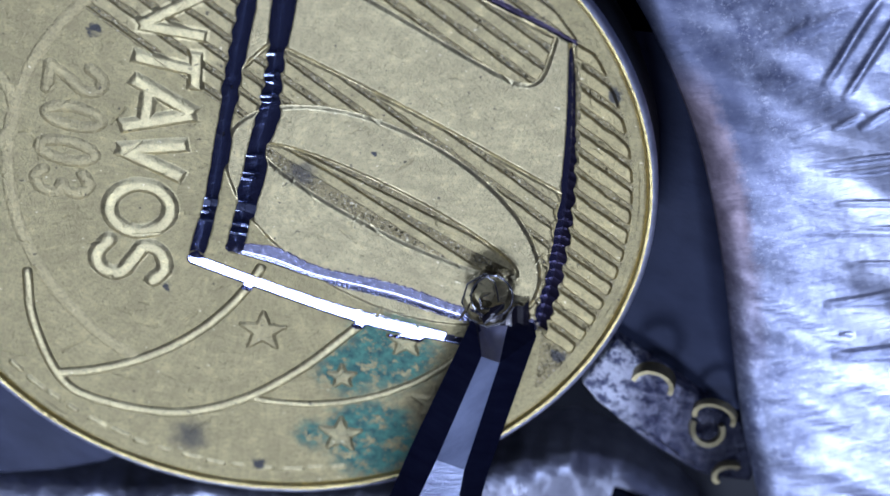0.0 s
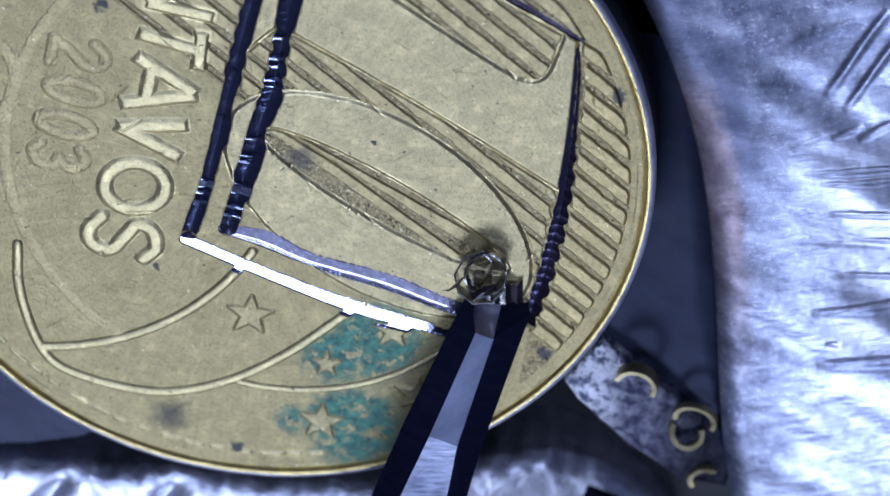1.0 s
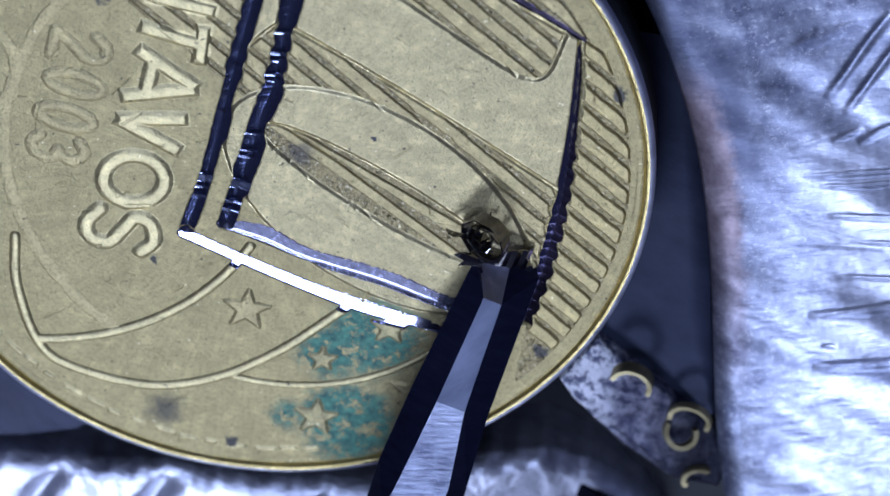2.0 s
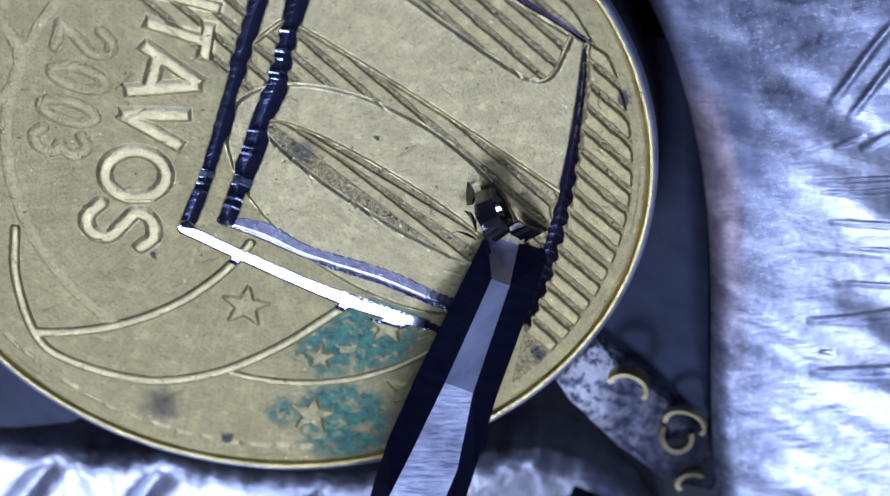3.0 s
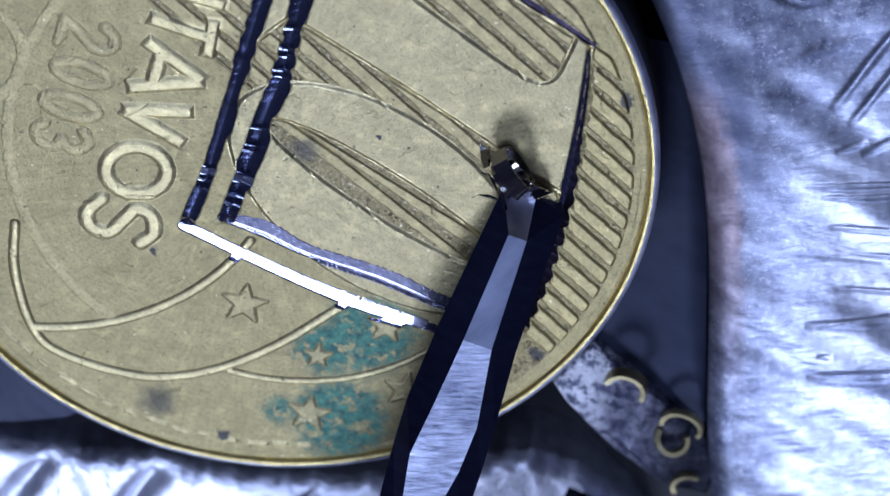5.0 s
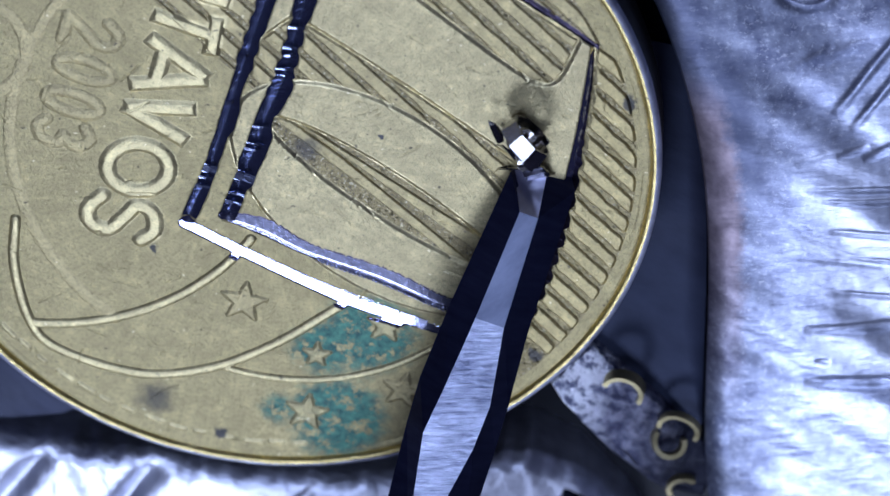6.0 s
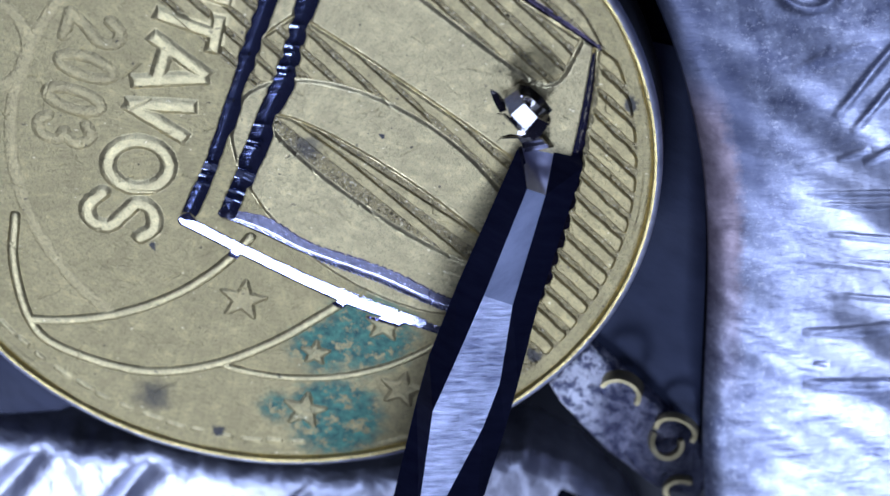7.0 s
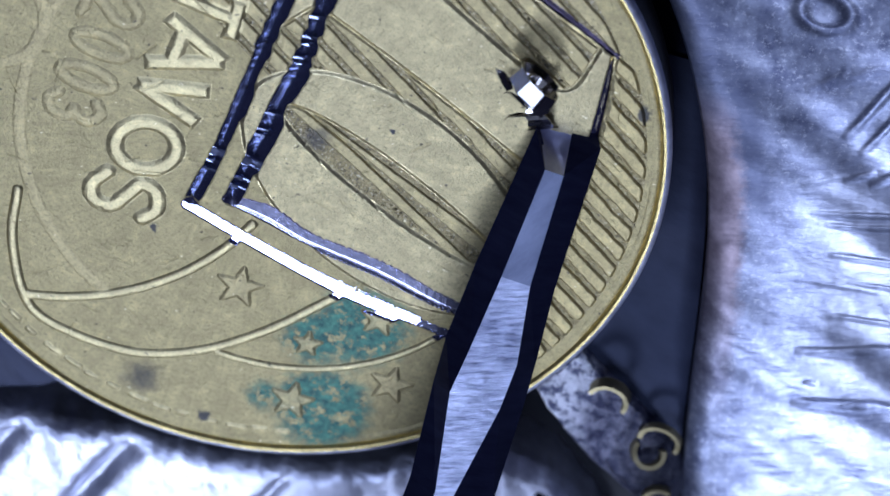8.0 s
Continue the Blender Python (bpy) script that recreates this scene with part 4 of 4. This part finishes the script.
# ---- the graver ----
def build_graver():
    graver = thing("graver", "square steel graver with ground top facet, cutting the coin", "engraving tool")
    # stations along the shank: y, facet left x, facet right x, left x, right x, side z, top z, keel z
    rows = [(1.15, 1.065, 0.555, 1.58, -0.20, 0.27, 0.79, -0.15), (4.2, 1.17, 0.375, 1.84, -0.36, 0.20, 0.80, -0.9),
            (6.3, 1.30, -0.02, 1.90, -0.58, 0.16, 0.80, -1.0), (7.55, 1.40, 0.0, 1.80, -0.68, 0.12, 0.80, -1.05),
            (10.2, 0.85, 0.36, 1.50, -0.80, 0.10, 0.80, -1.1), (15.0, 0.75, 0.45, 1.55, -0.85, 0.05, 0.80, -1.15), (40.0, 0.75, 0.45, 1.55, -0.85, 0.05, 0.80, -1.15)]
    verts = []
    for y, fl, fr, l, r, sz, tz, kz in rows:
        verts += [(fl, y, tz), (fr, y, tz), (r, y - (0.9 if y == 1.15 else 0), sz), (0.5 * (l + r), y, kz), (l, y - (0.85 if y == 1.15 else 0), sz)]
    n = len(rows)

    def sheet(name, a, b, mat, text, span=range(0, n - 1)):
        vs, fs = [], []
        for k in span:
            o = len(vs)
            vs += [verts[5 * k + a], verts[5 * k + b], verts[5 * k + 5 + b], verts[5 * k + 5 + a]]
            fs.append((o, o + 1, o + 2, o + 3))
        part(name, mesh_from(name, vs, fs, False), mat, graver, text)

    part("butt", mesh_from("butt", verts[-5:], [(4, 3, 2, 1, 0)], False), TOOL_SHADE, graver)
    sheet("top_facet", 0, 1, TOOL_POLISH, "smooth ground top facet", range(0, 1))
    sheet("brushed_facet", 0, 1, TOOL_BRUSHED, "coarsely brushed top facet", range(1, n - 1))
    sheet("side_face", 1, 2, TOOL_SHADE, "side face with shade painted in")
    sheet("under_face", 2, 3, TOOL_SHADE, "")
    sheet("under_face", 3, 4, TOOL_SHADE, "")
    sheet("side_face", 4, 0, TOOL_SHADE, "side face with shade painted in")
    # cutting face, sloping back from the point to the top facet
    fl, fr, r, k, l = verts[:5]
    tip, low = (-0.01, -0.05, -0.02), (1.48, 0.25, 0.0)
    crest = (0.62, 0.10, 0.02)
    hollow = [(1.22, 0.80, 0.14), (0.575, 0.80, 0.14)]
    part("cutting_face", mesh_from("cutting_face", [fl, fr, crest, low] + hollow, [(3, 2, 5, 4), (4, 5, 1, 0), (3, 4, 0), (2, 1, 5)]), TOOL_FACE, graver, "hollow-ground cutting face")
    part("cutting_face", mesh_from("cutting_face", [fr, r, tip, crest], [(3, 2, 1, 0)], False), TOOL_SHADE, graver, "shaded half of the cutting face, painted dark")
    part("heel", mesh_from("heel", [fl, low, l, tip, r, k, crest], [(0, 1, 2), (1, 5, 2), (1, 6, 3, 5), (3, 4, 5)], False), TOOL_SHADE, graver)
    return graver


GRAVER_TIP = (3.579, 4.030, -0.05)
GRAVER_REST = Matrix(((-0.9670, -0.2335, 0.0970, GRAVER_TIP[0] * MM), (0.2530, -0.8930, 0.3700, GRAVER_TIP[1] * MM),
                      (0.0, 0.3746, 0.9272, GRAVER_TIP[2] * MM), (0, 0, 0, 1)))


def graver_at(t):
    k = [row for row in GRAVER_WAY if row[0] == t][0]
    mid = Vector(GRAVER_TIP) * MM + Vector((-0.6, -2.0, 0)) * MM
    turn = Matrix.Translation(mid) @ pose(0, 0, 0, 0, 0, k[3]) @ Matrix.Translation(-mid)
    return Matrix.Translation((k[1] * MM, k[2] * MM, 0)) @ turn @ GRAVER_REST


# ---- the chip that rolls up before the graver ----
def build_chip():
    chip = thing("metal_chip", "thin bright metal chip curling off before the graver", "metal shaving")
    outer = part("outer_curl", mesh_from("outer_curl", *ribbon(0, -300, 0.70, 0.66, 0.45, 0.05, 0.04, 7, 0.06, 2, ((-0.03, -0.20), (0.0, 0.02)), 0.0, 0.03), False), CHIP, chip)
    part("inner_curl", mesh_from("inner_curl", *ribbon(-290, -655, 0.62, 0.48, 0.42, 0.05, 0.12, 24, 0.14, 5, ((0.02, 0.06), (0.08, 0.22)), 0.06, 0.04), False), CHIP, chip, "ragged inner turn")
    part("fold", mesh_from("fold", *ribbon(-240, -560, 0.44, 0.12, 0.40, 0.05, 0.20, 8, 0.6, 9, ((0.06, 0.18), (0.04, 0.12)), 0.08, 0.05), False), CHIP, chip, "crumpled end of the chip")
    verts, faces = [], []
    rnd = random.Random(6)
    for k in range(9):
        u = k / 8
        y, z, half = 1.25 * u - 0.3, 0.16 * math.sin(2.6 * u) + 0.03 * (k % 2), 0.36 - 0.15 * u
        a, b = half * (1 + 0.5 * (rnd.random() - 0.5)), half * (1 + 0.5 * (rnd.random() - 0.5))
        verts += [(-a, y, z), (b, y, z + 0.05), (b, y, z - 0.01), (-a, y, z - 0.06)]
        if k:
            o = 4 * k - 4
            faces += [(o + j, o + (j + 1) % 4, o + 4 + (j + 1) % 4, o + 4 + j) for j in range(4)]
    faces += [(3, 2, 1, 0), (32, 33, 34, 35)]
    stem = part("stem", mesh_from("stem", verts, faces, False), CHIP, chip, "dark strip from which the chip rises")
    flap = [(0, 0, 0), (0.05, 0.0, 0.16), (0.22, 0.20, 0.10), (0.28, 0.45, -0.02), (0.20, 0.62, -0.10), (0.20, 0.44, -0.16), (0.12, 0.20, -0.12)]
    rest = chip_at([r for r in CHIP_WAY if r[0] == 7.0][0]).inverted()
    for spot, turn in (((1.50, 4.42, 0.70), (0, 20, 75)), ((1.60, 4.30, 0.78), (25, -20, 115)), ((1.02, 5.05, 0.95), (-30, 60, 10)), ((1.30, 5.35, 1.05), (40, 10, -30))):
        both = [(x, y, z) for x, y, z in flap] + [(x + 0.03, y - 0.02, z + 0.02) for x, y, z in flap]
        n = len(flap)
        fs = [tuple(range(n)), tuple(range(2 * n - 1, n - 1, -1))] + [(j, n + j, n + (j + 1) % n, (j + 1) % n) for j in range(n)]
        ob = part("flap", mesh_from("flap", both, fs, False), CHIP, outer, "torn flap at the chip's edge")
        ob.matrix_basis = rest @ pose(spot[0] * MM, spot[1] * MM, spot[2] * MM, *turn)
    return chip, stem


# the strip between the tool's point and the chip: seconds, foot and a point towards its head (mm)
STEM_WAY = [
    (0.0, (2.10, -1.72, 0.15), (1.0, -1.85, 0.3)), (0.5, (2.0, -1.38, 0.15), (0.9, -1.5, 0.3)), (1.0, (1.87, -1.06, 0.15), (0.77, -1.18, 0.3)), (1.5, (1.8, -0.52, 0.15), (0.7, -0.62, 0.3)),
    (1.7, (1.84, -0.25, 0.15), (0.85, -0.25, 0.35)), (2.8, (2.19, 0.83, 0.2), (1.54, 1.53, 0.8)),
    (3.0, (2.20, 0.95, 0.2), (1.55, 1.65, 0.8)), (3.5, (2.2, 1.2, 0.2), (1.5, 1.9, 0.8)), (4.0, (2.2, 1.55, 0.2), (1.55, 2.3, 0.8)), (4.5, (2.22, 1.85, 0.2), (1.62, 2.6, 0.8)),
    (4.7, (2.24, 1.98, 0.2), (1.64, 2.75, 0.8)), (5.8, (2.12, 2.73, 0.2), (1.57, 3.78, 0.75)),
    (6.0, (2.15, 2.85, 0.2), (1.60, 3.9, 0.75)), (6.5, (2.08, 3.22, 0.2), (1.55, 4.3, 0.75)), (7.0, (2.03, 3.72, 0.2), (1.55, 4.8, 0.75)), (7.5, (2.06, 4.14, 0.2), (1.6, 5.2, 0.75)),
    (7.7, (2.09, 4.25, 0.2), (1.68, 5.33, 0.75)), (7.85, (2.10, 4.38, 0.2), (1.75, 5.5, 0.75)), (8.0, (2.10, 4.38, 0.2), (1.75, 5.5, 0.75))]


def stem_at(row):
    foot, head = Vector(row[1]), Vector(row[2])
    y = (head - foot).normalized()
    x = y.cross(Vector((0, 0, 1))).normalized()
    m = Matrix((x, y, x.cross(y))).transposed().to_4x4()
    return Matrix.Translation(foot * MM) @ m


CHIP_WAY = [  # seconds, place (mm), way of the coil's axis, turn about it
    (0.0, (1.26, -1.00, 0.50), (0.06, 0.28, 0.96), 0), (0.5, (1.17, -0.66, 0.50), (0.06, 0.28, 0.96), -6), (1.0, (1.02, -0.32, 0.50), (0.04, 0.26, 0.96), -12),
    (1.5, (0.95, 0.25, 0.52), (-0.08, 0.2, 0.97), -20), (1.7, (1.00, 0.55, 0.54), (-0.25, 0.05, 0.96), -25),
    (2.8, (1.21, 1.69, 0.80), (-0.74, -0.48, 0.12), -48.5), (3.0, (1.21, 1.80, 0.80), (-0.76, -0.50, 0.08), -48), (3.5, (1.21, 2.03, 0.80), (-0.77, -0.54, 0.06), -47),
    (4.0, (1.29, 2.52, 0.80), (-0.76, -0.55, 0.06), -46), (4.5, (1.42, 2.73, 0.80), (-0.74, -0.57, 0.08), -44.5), (4.7, (1.44, 2.88, 0.80), (-0.73, -0.58, 0.10), -44),
    (5.8, (1.86, 4.05, 0.88), (-0.57, -0.72, 0.11), -55), (6.0, (1.84, 4.22, 0.88), (-0.56, -0.72, 0.11), -54.5), (6.5, (1.77, 4.55, 0.88), (-0.55, -0.73, 0.11), -54),
    (7.0, (1.80, 5.20, 0.88), (-0.55, -0.73, 0.11), -54), (7.5, (1.80, 5.64, 0.88), (-0.54, -0.74, 0.11), -53.5), (7.7, (1.86, 5.75, 0.88), (-0.53, -0.74, 0.11), -53),
    (7.85, (1.90, 5.90, 0.88), (-0.52, -0.74, 0.11), -52.5), (8.0, (1.90, 5.90, 0.88), (-0.52, -0.74, 0.11), -52.5)]


def chip_at(row):
    place, ahead, spin = row[1:]
    turn = Vector((0, 0, 1)).rotation_difference(Vector(ahead).normalized()).to_matrix().to_4x4()
    return Matrix.Translation(Vector(place) * MM) @ turn @ pose(0, 0, 0, 0, 0, spin)


def vise_turn(row):
    return pose(row[1] * MM, row[2] * MM, 0, 0, 0, row[3])


coin = build_coin()
vise = build_vise()
curls = [build_curl((10.62, -5.86, -1.15), 0.66, 0.36, 14, -28, 190, "curled cuttings"), build_curl((12.42, -6.95, -1.45), 0.66, 0.20, 20, -28, 215, "curled cuttings"),
         build_curl((12.30, -7.55, -1.55), 0.52, 0.26, 24, 150, 230, "curled cuttings"), build_curl((13.0, -9.2, -1.9), 0.45, 0.2, 14, 40, 180, "curled cuttings")]
graver = build_graver()
chip, stem = build_chip()
bench = slab([(-400, -400), (400, -400), (400, 400), (-400, 400)], -5.02, -25, 1.0)
tagged(new("ground", bm_mesh("ground", bench)), "black painted bench top under the vise", "bench", kind="structure").data.materials.append(BENCH)


def motions():
    at_coin = Matrix.Translation((COIN_AT[0] * MM, COIN_AT[1] * MM, 0))
    walk(coin, [(r[0], vise_turn(r) @ at_coin) for r in VISE_TURN])
    walk(vise, [(r[0], vise_turn(r) @ at_coin) for r in VISE_TURN])
    for ob, m in curls:
        walk(ob, [(r[0], vise_turn(r) @ m) for r in VISE_TURN])
    walk(graver, [(r[0], graver_at(r[0])) for r in GRAVER_WAY])
    walk(stem, [(r[0], chip_at(c).inverted() @ stem_at(r)) for r, c in zip(STEM_WAY, CHIP_WAY)])
    walk(chip, [(row[0], chip_at(row)) for row in CHIP_WAY])


motions()
